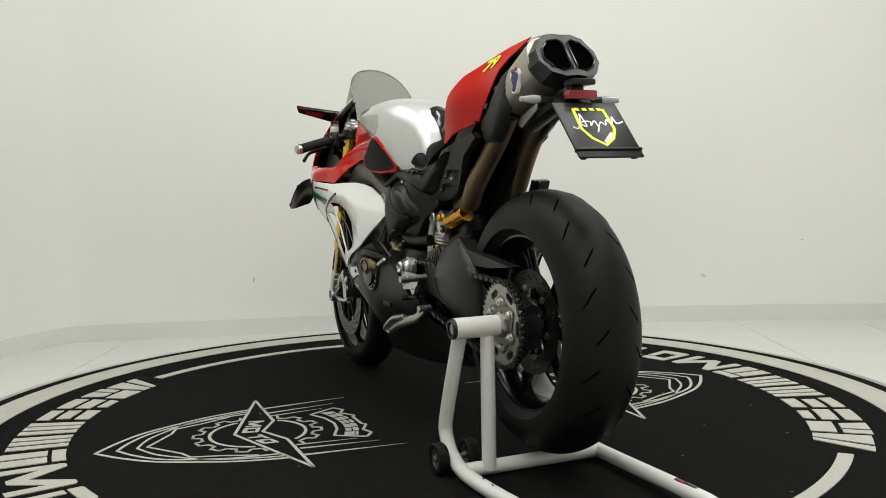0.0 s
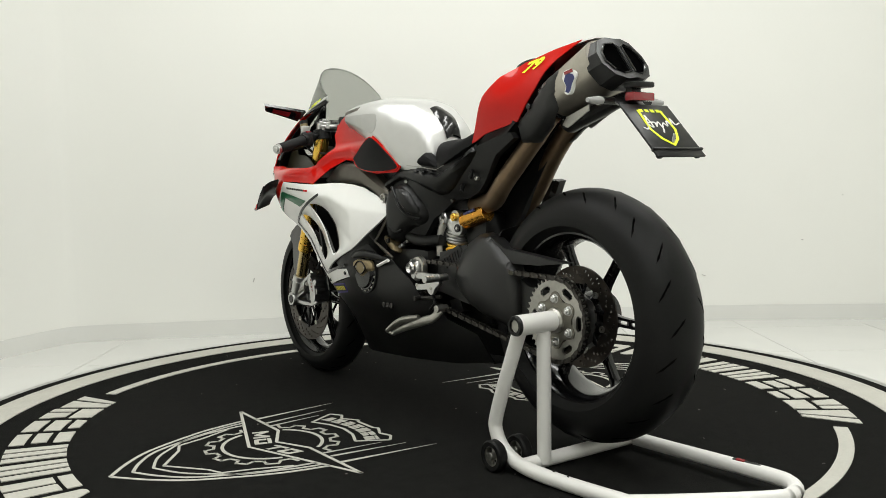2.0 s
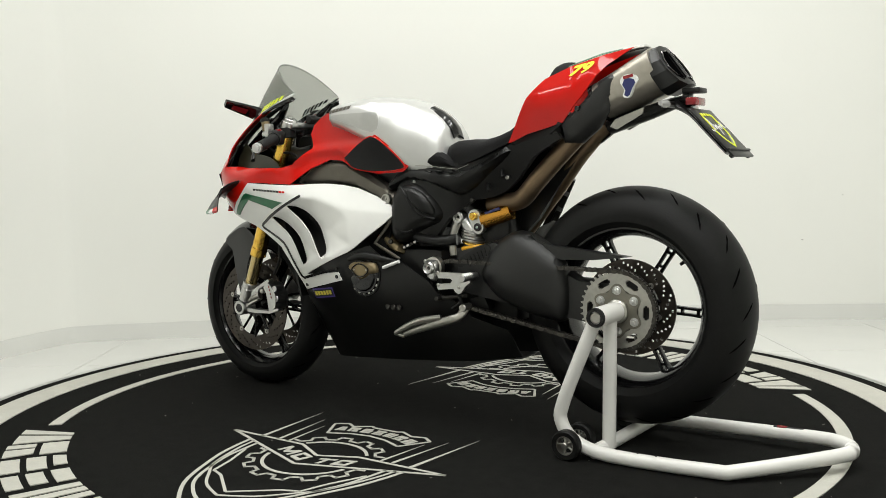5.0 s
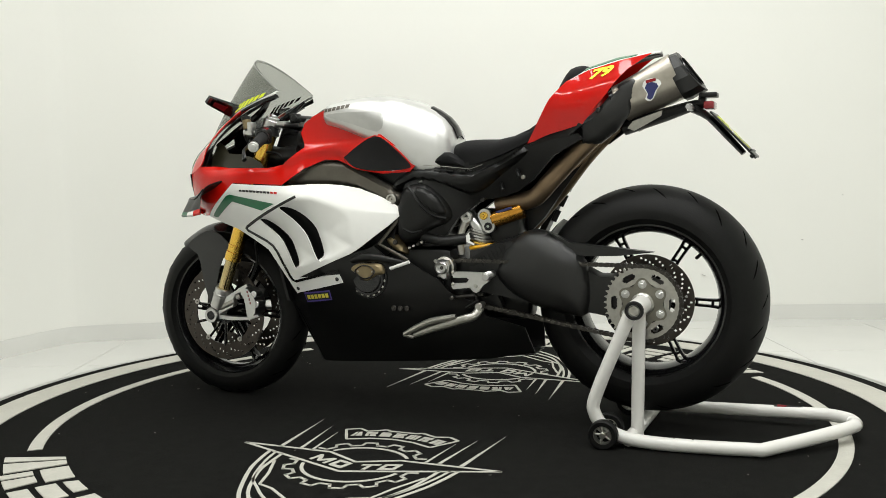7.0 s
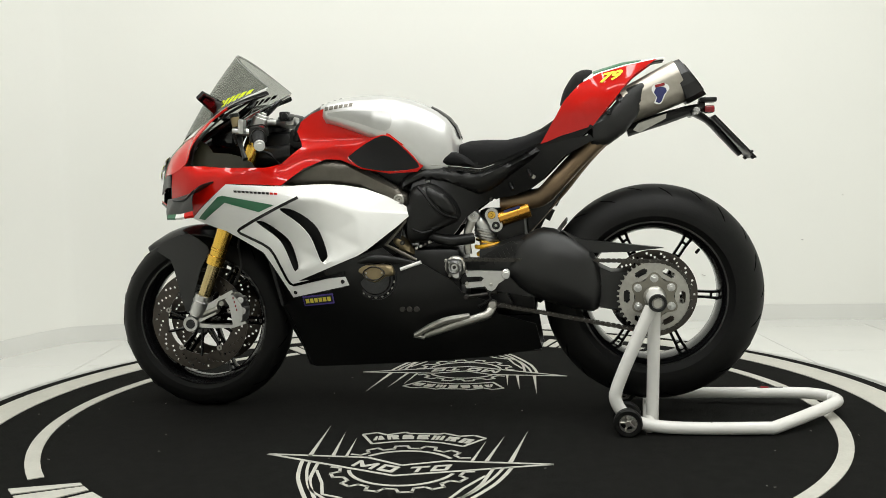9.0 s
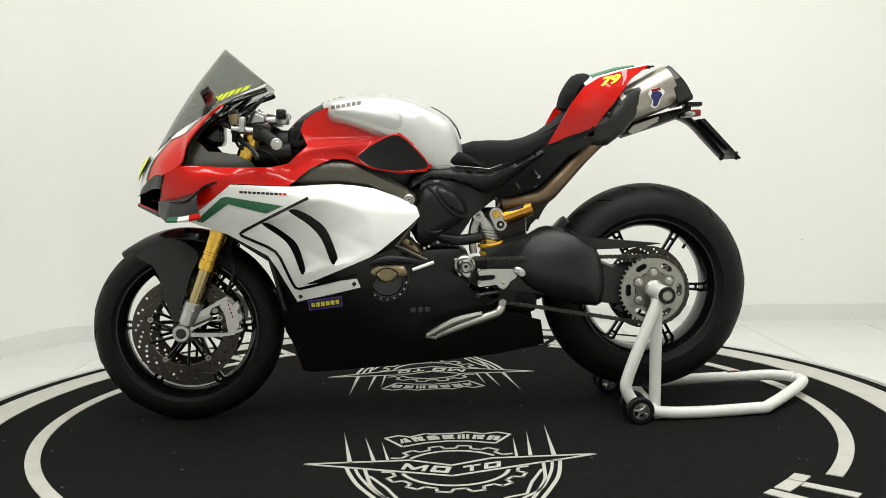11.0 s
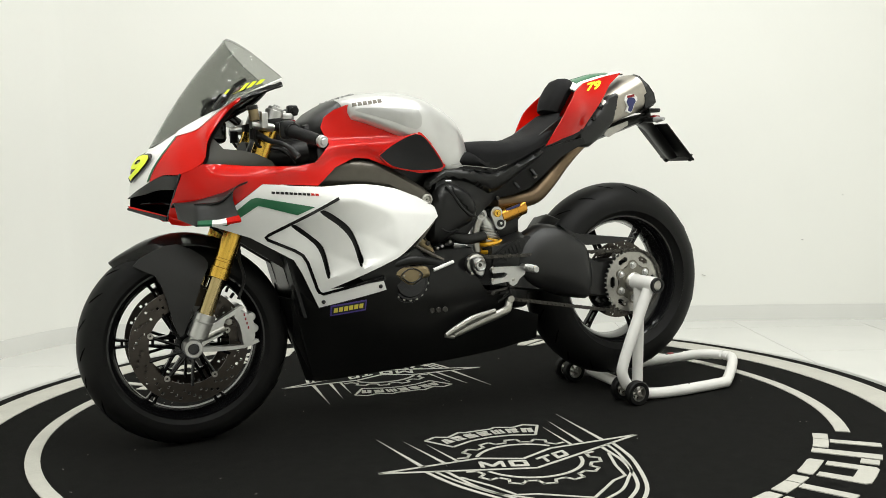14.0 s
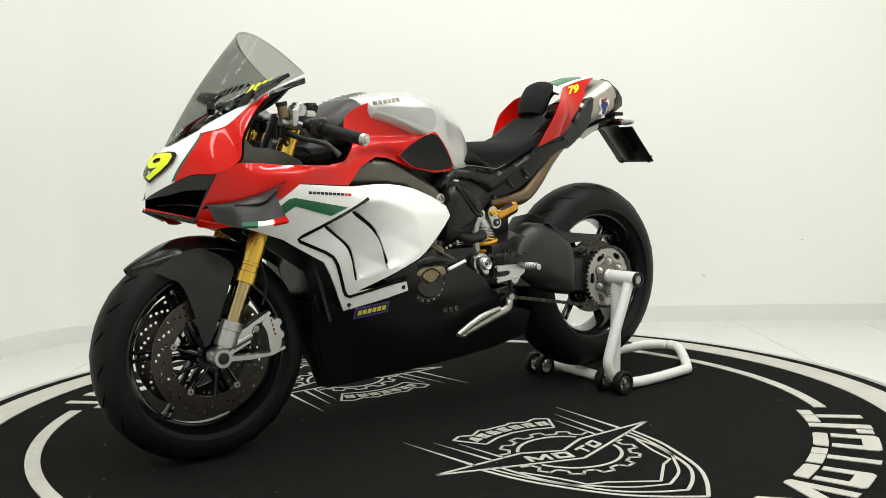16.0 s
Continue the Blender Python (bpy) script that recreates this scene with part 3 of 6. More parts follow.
for s in (1, -1):
    side = Vector((0, 0.115 * s, 0))
    at = lambda k: FOOT.lerp(CAP, k) + side
    leg = part("fork_leg", rod(at(0.225), at(0.955), 0.0262, 24), GOLD, bike, "gold anodised upside-down fork leg")
    part("fork_collar", join(rod(at(0.225), at(0.275), 0.0285, 24), rod(at(0.30), at(0.315), 0.0275, 24)), GOLD, leg)
    part("stanchion", rod(at(0.0), at(0.23), 0.0215, 24), mat("gold_coated_stanchion", (0.48, 0.38, 0.19), 0.14, metal=1.0) if s > 0 else bpy.data.materials["gold_coated_stanchion"], leg, "pale gold inner fork tube")
    arm_shape = panel(CLAMP_ARM, 0.130, 0.024)
    part("axle_clamp", join(rod(at(-0.05), at(0.060), 0.0295, 28), rod(at(0.020), at(0.030), 0.0315, 28), lathe([(0.014, 0.085 * s), (0.026, 0.085 * s), (0.027, 0.136 * s), (0.024, 0.142 * s), (0.016, 0.142 * s), (0.014, 0.130 * s)], 32, (FX, 0, FZ)), tube([at(-0.04), (FX - 0.004, 0.115 * s, FZ + 0.01)], 0.022, 14)), ALU, leg, "machined aluminium axle clamp")
    part("caliper_arm", arm_shape if s > 0 else flipped(arm_shape), ALU, leg, "cast aluminium caliper mount")
    part("arm_sleeve", rod((0.760, 0.122 * s, 0.322), (0.702, 0.122 * s, 0.346), 0.0120, 16), STEEL, leg)
    # solid black plug stands for the dark inside of the axle bore
    part("axle_hole_shade", rod((FX, 0.10 * s, FZ), (FX, 0.1435 * s, FZ), 0.015, 20), GLOSSK, leg)
    block = join(panel(CALIPER, 0.131, 0.062), rod((0.626, 0.09, 0.372), (0.626, 0.128, 0.372), 0.012, 16), rod((0.619, 0.09, 0.338), (0.619, 0.128, 0.338), 0.012, 16))
    body = block if s > 0 else flipped(block)
    cal = part("brake_caliper", body, ALU, bike, "silver radial brake caliper")
    part("caliper_bolt", join(rod((0.690, 0.10 * s, 0.362), (0.690, 0.128 * s, 0.362), 0.010, 6), rod((0.690, 0.10 * s, 0.362), (0.690, 0.130 * s, 0.362), 0.0055, 12)), STEEL, cal)
    for k in range(4):
        part("caliper_mark", box((0.6475 - 0.0035 * k, 0.1322 * s, 0.380 - k * 0.0125), (0.0040, 0.0015, 0.0075), 0.0004), LAMPRED, cal)
    part("brake_hose", tube([(0.655, 0.095 * s, 0.42), (0.635, 0.085 * s, 0.48), (0.645, 0.07 * s, 0.56), (0.60, 0.06 * s, 0.66)], 0.0045, 8, smooth=5), BLACK, cal)
    part("fork_cap", join(rod(at(0.95), at(1.005), 0.027, 24), rod(at(1.0), at(1.02), 0.022, 20), rod(at(1.02), at(1.032), 0.011, 6)), ALU, leg, "silver fork adjuster")


def guard(u, v):
    """The front mudguard: u along the tyre, v across it."""
    a = radians(50 + 72 * u)
    s = (v - 0.5) * 2
    r = 0.309 + 0.008 * math.sin(u * math.pi) - 0.030 * abs(s) ** 2.6 + (0.006 * max(0, 0.15 - u) / 0.15)
    w = 0.024 + 0.056 * math.sin(min(1, u * 1.2) * math.pi * 0.62)
    return (FX + r * math.cos(a), s * w, FZ + r * math.sin(a))


mud = part("front_mudguard", patch(guard, 30, 14, 0.003, (0, 0, -1)), CARBONG, bike, "satin carbon front mudguard")
FLAP = field([(0.86, 0.58, 0.070), (0.80, 0.61, 0.075), (0.72, 0.56, 0.090), (0.885, 0.50, 0.082), (0.845, 0.42, 0.098), (0.80, 0.35, 0.102), (0.74, 0.48, 0.118), (0.70, 0.53, 0.105)])
flap = panel([(0.935, 0.528), (0.885, 0.566), (0.817, 0.585), (0.745, 0.545), (0.740, 0.515), (0.756, 0.485), (0.784, 0.404), (0.812, 0.330), (0.827, 0.336), (0.842, 0.385), (0.855, 0.440), (0.880, 0.500)], FLAP, 0.003, cell=0.012, smooth=2)
part("fork_guard", flap, CARBON, mud)
part("fork_guard", flipped(flap), CARBON, mud)

# ---- fairing: one half width surface carries all the side panels
BODY = field([(0.071, 0.642, 0.170), (0.093, 0.692, 0.170), (0.443, 0.386, 0.157), (0.353, 0.385, 0.178), (0.273, 0.443, 0.205), (0.588, 0.61, 0.205), (0.660, 0.745, 0.240), (0.757, 0.806, 0.212),
              (0.60, 0.745, 0.250), (0.45, 0.74, 0.236), (0.30, 0.74, 0.205), (0.394, 0.857, 0.172), (0.40, 0.92, 0.160), (0.24, 0.822, 0.168), (0.30, 0.96, 0.164), (0.11, 0.885, 0.174), (0.03, 0.79, 0.138), (0.13, 0.82, 0.166), (0.814, 0.776, 0.184),
              (0.830, 0.716, 0.154), (0.844, 0.657, 0.119), (0.832, 0.641, 0.107), (0.735, 0.645, 0.195), (0.790, 0.690, 0.182), (0.30, 0.60, 0.228), (0.44, 0.60, 0.224), (0.18, 0.63, 0.205), (0.50, 0.50, 0.190)])
SLOT1 = [(p.x, p.y) for p in curve_points([(0.526, 0.628, 0), (0.508, 0.630, 0), (0.465, 0.600, 0), (0.428, 0.564, 0), (0.409, 0.500, 0), (0.409, 0.480, 0), (0.420, 0.477, 0), (0.440, 0.540, 0), (0.465, 0.580, 0)], 4, True)]
SLOT2 = [(p.x, p.y) for p in curve_points([(0.446, 0.665, 0), (0.425, 0.669, 0), (0.381, 0.645, 0), (0.340, 0.606, 0), (0.311, 0.530, 0), (0.314, 0.511, 0), (0.327, 0.507, 0), (0.354, 0.580, 0), (0.391, 0.624, 0)], 4, True)]
WHITE_EDGE = [(0.748, 0.640), (0.68, 0.692), (0.610, 0.747), (0.52, 0.741), (0.437, 0.737), (0.350, 0.741), (0.30, 0.741), (0.25, 0.736), (0.196, 0.726), (0.126, 0.700), (0.076, 0.674), (0.062, 0.663), (0.054, 0.650), (0.058, 0.640), (0.094, 0.608), (0.182, 0.540), (0.210, 0.523), (0.410, 0.442), (0.253, 0.458), (0.243, 0.431), (0.436, 0.387), (0.491, 0.493), (0.515, 0.532), (0.634, 0.600)]
RED_EDGE = [(0.816, 0.777), (0.790, 0.788), (0.760, 0.804), (0.70, 0.803), (0.63, 0.797), (0.50, 0.795), (0.447, 0.805), (0.392, 0.858), (0.412, 0.905), (0.400, 0.935), (0.369, 0.957), (0.335, 0.970), (0.312, 0.976), (0.299, 0.961), (0.282, 0.949), (0.199, 0.920), (0.111, 0.889), (0.070, 0.855), (0.016, 0.792), (0.035, 0.774), (0.114, 0.770),
            (0.202, 0.785), (0.272, 0.815), (0.317, 0.818), (0.382, 0.791), (0.445, 0.740), (0.52, 0.744), (0.608, 0.749), (0.680, 0.695), (0.748, 0.642), (0.80, 0.637), (0.832, 0.641), (0.845, 0.657), (0.832, 0.716)]
KNEE = [(0.245, 0.823), (0.205, 0.852), (0.132, 0.886), (0.080, 0.856), (0.030, 0.798), (0.046, 0.782), (0.121, 0.777), (0.210, 0.793)]
PIN = [(0.389, 0.703), (0.520, 0.640), (0.586, 0.607), (0.594, 0.600), (0.588, 0.593), (0.515, 0.560), (0.492, 0.545), (0.478, 0.524), (0.447, 0.446), (0.439, 0.433), (0.428, 0.428), (0.253, 0.470)]
GREENS = [(0.722, 0.640), (0.640, 0.708), (0.625, 0.712), (0.462, 0.681), (0.512, 0.660), (0.62, 0.690), (0.70, 0.636)]


def both(name, shape, material, parent, label=""):
    return part(name, shape, material, parent, label), part(name, flipped(shape), material, parent, label)


EDGE1, RIDGE1 = [(0.524, 0.630), (0.465, 0.592), (0.440, 0.555), (0.413, 0.476)], [(0.524, 0.630), (0.443, 0.668), (0.391, 0.626), (0.351, 0.583), (0.326, 0.506), (0.413, 0.476)]
EDGE2, RIDGE2 = [(0.443, 0.668), (0.391, 0.636), (0.351, 0.593), (0.320, 0.506)], [(0.443, 0.668), (0.392, 0.696), (0.335, 0.696), (0.273, 0.675), (0.226, 0.652), (0.209, 0.628), (0.207, 0.580), (0.197, 0.546), (0.269, 0.510), (0.320, 0.506)]


def gill(x, z):
    """The side fairing, scooped out behind each vent up to a crisp ridge."""
    y = BODY(x, z)
    zc = float(np.interp(x, (0.05, 0.10, 0.20, 0.273, 0.335, 0.392, 0.45, 0.60), (0.645, 0.648, 0.660, 0.678, 0.697, 0.699, 0.715, 0.745)))
    y -= 0.32 * max(0.0, z - zc)
    for edge, ridge, deep in ((EDGE1, RIDGE1, 0.030), (EDGE2, RIDGE2, 0.044)):
        if inside((x, z), edge + ridge[::-1][1:-1]):
            a, b = reach_to((x, z), edge), reach_to((x, z), ridge)
            y -= deep * b / (a + b + 1e-6)
    return y


whites = both("side_fairing", panel(WHITE_EDGE, gill, 0.006, cell=0.0085, holes=(SLOT1, SLOT2)), WHITE, bike, "pearl white side fairing with two gill vents")
for k, w in enumerate(whites):
    f_ = flipped if k else (lambda g: g)
    for slot, lip in ((SLOT1, 0.018), (SLOT2, 0.018)):
        # black sheet set behind each slot, standing for the shade inside the vent
        part("vent_shade", f_(panel([(x, z) for x, z in slot], BODY, 0.002, lift=-0.050)), BLACK, w, "black sheet behind the vent for its inner shade")
    part("pinstripe", f_(panel(stripe(PIN, 0.0085), BODY, 0.003, lift=0.0020, cell=0.010)), GLOSSK, w, "black pinstripe")
    part("green_flash", f_(panel(GREENS, BODY, 0.003, lift=0.0028, cell=0.010)), GREEN, w, "green flash")
    for x, z in ((0.262, 0.4425), (0.425, 0.404)):
        y = BODY(x, z)
        part("fairing_bolt", f_(rod((x, y - 0.01, z), (x, y + 0.003, z), 0.0062, 12)), GLOSSK, w)
    for i in range(11):
        x = 0.585 - i * 0.0125
        part("model_script", f_(panel([(x, 0.728 - i * 0.0009), (x - 0.0095, 0.727 - i * 0.0009), (x - 0.0095, 0.7205 - i * 0.0009), (x, 0.7215 - i * 0.0009)], BODY, 0.003, lift=0.0012)), GLOSSK if i < 9 else RED, w)
def red_skin(x, z):
    """The red fairing, set in above the crease that runs back from the cockpit, and rolled in at its foot."""
    y = BODY(x, z)
    zc = float(np.interp(x, (0.12, 0.20, 0.30, 0.39, 0.50), (0.892, 0.872, 0.866, 0.858, 0.83)))
    win = max(0.0, min(1.0, (x - 0.10) / 0.08)) * max(0.0, min(1.0, (0.50 - x) / 0.08))
    y -= 0.020 * win / (1 + math.exp(-(z - zc) / 0.005))
    zd = float(np.interp(x, (0.20, 0.28, 0.38, 0.47, 0.60, 0.75), (0.805, 0.842, 0.835, 0.790, 0.770, 0.765)))
    y -= 0.018 / (1 + math.exp((z - zd) / 0.006)) * max(0.0, min(1.0, (x - 0.18) / 0.08)) * max(0.0, min(1.0, (0.62 - x) / 0.1))
    if 0.44 < x < 0.76:
        d = max(0.0, z - 0.766) / 0.03
        y -= 0.020 * min(1.2, d) ** 2 * min(1, (x - 0.44) / 0.05) * min(1, (0.76 - x) / 0.06)
    return y


reds = both("upper_fairing", panel(RED_EDGE, red_skin, 0.004, cell=0.009), RED, bike, "gloss red upper side fairing")
for k, r in enumerate(reds):
    f_ = flipped if k else (lambda g: g)
    part("knee_pad", f_(panel(KNEE, BODY, 0.004, lift=0.0045, smooth=3)), GRIPR, r, "black rubber knee grip")
    part("knee_rim", f_(tube([(x, BODY(x, z) + 0.002, z) for x, z in KNEE + KNEE[:1]], 0.0028, 6, smooth=3)), RED, r)

LOWER = field([(0.443, 0.386, 0.152), (0.353, 0.385, 0.172), (0.26, 0.43, 0.198), (0.21, 0.51, 0.205), (0.08, 0.58, 0.170), (0.10, 0.38, 0.175), (0.30, 0.28, 0.12), (0.42, 0.145, 0.020), (0.25, 0.165, 0.055), (0.0, 0.19, 0.080),
               (-0.32, 0.21, 0.058), (-0.32, 0.29, 0.100), (0.0, 0.43, 0.170), (-0.19, 0.36, 0.140), (0.48, 0.29, 0.060), (0.50, 0.42, 0.110), (0.0, 0.30, 0.140), (0.05, 0.50, 0.17)])
BELLY = [(0.500, 0.45), (0.436, 0.384), (0.257, 0.425), (0.33, 0.474), (0.205, 0.524), (0.140, 0.545), (0.100, 0.512), (0.030, 0.499), (-0.020, 0.470), (-0.072, 0.441), (-0.100, 0.405), (-0.185, 0.372), (-0.206, 0.335), (-0.32, 0.300), (-0.338, 0.215), (-0.19, 0.188), (0.115, 0.163), (0.415, 0.138), (0.485, 0.28), (0.505, 0.40)]
bellies = both("belly_fairing", panel(BELLY, LOWER, 0.004, cell=0.022), BLACK, bike, "black lower belly fairing")
part("belly_keel", patch(lambda u, v: (0.415 - 0.75 * u, (v - 0.5) * 2 * (0.018 + 0.062 * min(1, u * 1.9) * (1 - 0.35 * u)), 0.140 + 0.068 * u - 0.0), 16, 4, 0.004, (0, 0, 1)), BLACK, bike)
part("belly_front", patch(lambda u, v: (0.42 + 0.085 * u + 0.02 * math.sin(v * math.pi), (v - 0.5) * 2 * (0.02 + 0.10 * u), 0.142 + 0.27 * u), 10, 8, 0.004, (-1, 0, 0)), BLACK, bike)
L = bellies[0]
st = part("sponsor_sticker", panel([(0.404, 0.391), (0.300, 0.404), (0.299, 0.371), (0.402, 0.358)], LOWER, 0.003, lift=0.0015), mat("purple_print", (0.10, 0.07, 0.36), 0.4), L, "navy and yellow rectangular sticker")
part("sticker_frame", panel([(0.4005, 0.3868), (0.3035, 0.3992), (0.3025, 0.3752), (0.3985, 0.3624)], LOWER, 0.003, lift=0.0022), mat("dark_print", (0.02, 0.02, 0.03), 0.4), st)
for i in range(6):
    x, z = 0.394 - i * 0.0147, 0.3825 + i * 0.0019
    part("sticker_bar", panel([(x, z), (x - 0.0112, z + 0.0014), (x - 0.0116, z - 0.0126), (x - 0.0004, z - 0.0140)], LOWER, 0.003, lift=0.003), mat("pale_yellow_print", (0.80, 0.70, 0.10), 0.4) if i == 0 else bpy.data.materials["pale_yellow_print"], st)
for i in range(3):
    part("louvre", rod((0.085 - i * 0.022, 0.16, 0.352), (0.085 - i * 0.022, LOWER(0.08, 0.352) + 0.004, 0.352), 0.009, 12), DARKSTEEL, L)

# ---- engine side, frame beam
part("engine_case", join(box((0.045, 0.0, 0.44), (0.28, 0.24, 0.20), 0.03), box((0.20, 0, 0.60), (0.20, 0.24, 0.14), 0.03, pose(0, 0, 0, 0, -30)), box((0.005, 0.0, 0.57), (0.09, 0.18, 0.12), 0.03)), BLACK, bike, "dark cast engine case")
head_cover = part("cylinder_cover", dome([(0.128, 0.565), (0.108, 0.582), (0.081, 0.570), (0.060, 0.542), (0.052, 0.524), (0.062, 0.515), (0.100, 0.530), (0.118, 0.546)], 0.118, 0.026, 0.02, cell=0.008, smooth=2), BRONZE, bike, "bronze cylinder head cover")
part("head_bolt", rod((0.085, 0.140, 0.556), (0.085, 0.150, 0.556), 0.0075, 12), DARKSTEEL, head_cover)
for k in range(5):
    part("pipe_stub", rod((0.045 - 0.014 * k, 0.10, 0.538 + 0.006 * k), (0.045 - 0.014 * k, 0.130, 0.538 + 0.006 * k), 0.0055, 10), (STEEL, ALU, DARKSTEEL)[k % 3], bike)
c = (0.163, 0.150, 0.450)
cover = part("alternator_cover", lathe([(0.002, 0.050), (0.046, 0.048), (0.050, 0.042), (0.056, 0.042), (0.061, 0.034), (0.063, 0.024), (0.063, 0.0), (0.002, 0.0)], 48, c), GLOSSK, bike, "round black engine cover")
part("cover_lip", lathe([(0.060, 0.030), (0.0655, 0.030), (0.0665, 0.034), (0.0655, 0.038), (0.060, 0.038)], 48, c), BLACK, cover)
plate_b = part("cover_plate", dome([(0.220, 0.470), (0.210, 0.488), (0.190, 0.494), (0.125, 0.494), (0.106, 0.484), (0.103, 0.462), (0.128, 0.456), (0.146, 0.442), (0.164, 0.437), (0.182, 0.443), (0.200, 0.459)], 0.197, 0.008, 0.010, cell=0.008, smooth=2), BRONZE, cover, "bronze inspection plate")
part("cover_rim", tube([(x, 0.2062, z) for x, z in ((0.197, 0.469), (0.180, 0.484), (0.164, 0.488), (0.146, 0.484), (0.130, 0.469), (0.146, 0.452), (0.164, 0.447), (0.180, 0.452))], 0.0022, 6, closed=True, smooth=3), GLOSSK, cover)
for x in (0.188, 0.139):
    part("plate_screw", rod((x, 0.200, 0.469), (x, 0.2075, 0.469), 0.0032, 10), STEEL, plate_b)
for i in range(9):
    a = radians(190 + 20 * i)
    part("cover_bolt", rod((c[0] + 0.058 * math.cos(a), 0.17, c[2] + 0.058 * math.sin(a)), (c[0] + 0.058 * math.cos(a), 0.190, c[2] + 0.058 * math.sin(a)), 0.0045, 8), STEEL, cover)
part("cover_arch", tube([(0.245, 0.190, 0.472), (0.215, 0.196, 0.500), (0.165, 0.198, 0.512), (0.110, 0.190, 0.508), (0.045, 0.172, 0.496)], [0.006, 0.012, 0.014, 0.012, 0.006], 12, smooth=5, flat=0.8), BLACK, bike, "black moulded arch over the engine cover")
part("fairing_bracket", tube([(0.058, 0.158, 0.642), (0.095, 0.160, 0.596), (0.132, 0.165, 0.552), (0.085, 0.160, 0.526), (0.040, 0.158, 0.503)], 0.006, 10, flat=0.6), GREYBLACK, bike, "dark bracket behind the side fairing")
# black sheet added for the shade behind the rear of the side fairing
part("inner_shade", panel([(0.060, 0.640), (0.150, 0.555), (0.200, 0.525), (0.14, 0.50), (0.10, 0.53), (0.085, 0.60)], 0.140, 0.006), BLACK, bike)
part("white_stay", tube([(0.085, 0.186, 0.478), (0.02, 0.188, 0.500)], 0.0055, 8), WHITE, bike, "thin white stay")
FRAME = [(0.466, 0.745), (0.430, 0.775), (0.381, 0.803), (0.299, 0.812), (0.210, 0.792), (0.121, 0.742), (0.070, 0.706), (0.066, 0.680), (0.085, 0.668), (0.123, 0.684), (0.211, 0.725), (0.301, 0.735), (0.40, 0.735)]
fr = both("frame_beam", dome(FRAME, lambda x, z: 0.138 + 0.035 * max(0, x - 0.1), 0.016, 0.022, 0.045, smooth=2), GREYBLACK, bike, "dark grey cast frame beam")
for k, o in enumerate(fr):
    f_ = flipped if k else (lambda g: g)
    part("frame_bolt", f_(join(lathe([(0.003, 0.0), (0.017, 0.0), (0.017, 0.012), (0.012, 0.014), (0.010, 0.008), (0.003, 0.008)], 24, (0.090, 0.148, 0.690)))), STEEL, o, "steel frame bolt")

# black filler added so that the space under the tank stays dark
part("airbox_filler", join(box((0.20, 0, 0.80), (0.34, 0.22, 0.16), 0.03), box((0.0, 0, 0.70), (0.22, 0.18, 0.20), 0.03), box((0.36, 0, 0.70), (0.20, 0.16, 0.14), 0.03)), BLACK, bike, "black filler blocks added to darken the space under the tank")

# ---- tank
def tank_ring(x, top, low, half, shoulder):
    pts = []
    for i in range(25):
        a = math.pi * i / 24
        cy, cz = math.cos(a), math.sin(a)
        y = half * math.copysign(abs(cy) ** 0.62, cy)
        z = low + (top - low) * cz ** shoulder
        pts.append((x, y, z))
    return pts + [(x, -half * 0.9, low - 0.02), (x, half * 0.9, low - 0.02)]


TX = [(0.352, 0.990, 0.952, 0.110, 0.60), (0.315, 1.001, 0.948, 0.160, 0.60), (0.276, 1.010, 0.938, 0.166, 0.60), (0.22, 1.016, 0.918, 0.172, 0.60), (0.164, 1.018, 0.895, 0.176, 0.60), (0.11, 1.011, 0.868, 0.172, 0.60),
      (0.063, 1.000, 0.835, 0.158, 0.60), (0.02, 0.981, 0.797, 0.138, 0.62), (-0.015, 0.962, 0.787, 0.124, 0.62), (-0.045, 0.940, 0.785, 0.112, 0.64), (-0.068, 0.910, 0.785, 0.098, 0.68), (-0.082, 0.868, 0.785, 0.084, 0.74), (-0.090, 0.83, 0.785, 0.066, 0.8)]
rings = []
for i in range(len(TX) - 1):
    for k in range(3):
        p = [a + (b - a) * k / 3 for a, b in zip(TX[i], TX[i + 1])]
        rings.append(tank_ring(*p))
rings.append(tank_ring(*TX[-1]))
tank = part("fuel_tank", loft(rings), SILVER, bike, "silver white brushed fuel tank", sharp=60)


def tank_side(x):
    a = np.array(TX)[::-1]
    return [float(np.interp(x, a[:, 0], a[:, k])) for k in (1, 2, 3, 4)]


def on_tank(x, z):
    top, low, half, sh = tank_side(x)
    k = min(1, max(0.0, (z - low) / (top - low))) ** (1 / sh)
    return half * math.sqrt(max(0, 1 - k * k)) ** 0.62


for k in (0, 1):
    f_ = flipped if k else (lambda g: g)
    for i in range(6):
        x = 0.318 - i * 0.0155
        z = 0.966 + i * 0.0022
        part("maker_mark", f_(panel([(x, z + 0.011), (x - 0.012, z + 0.0125), (x - 0.012, z + 0.001), (x, z - 0.001)], on_tank, 0.003, lift=0.0016, cell=0.004)), GREYBLACK, tank)
for k in (0, 1):
    f_ = flipped if k else (lambda g: g)
    part("tank_facet", f_(panel([(0.318, 0.956), (0.26, 0.940), (0.20, 0.922), (0.125, 0.899), (0.105, 0.925), (0.112, 0.955), (0.135, 0.962), (0.20, 0.962), (0.26, 0.962)], on_tank, 0.004, lift=0.0008, cell=0.008, smooth=2)), mat("brushed_silver", (0.46, 0.46, 0.45), 0.34, metal=0.85) if k == 0 else bpy.data.materials["brushed_silver"], tank, "darker brushed silver facet")
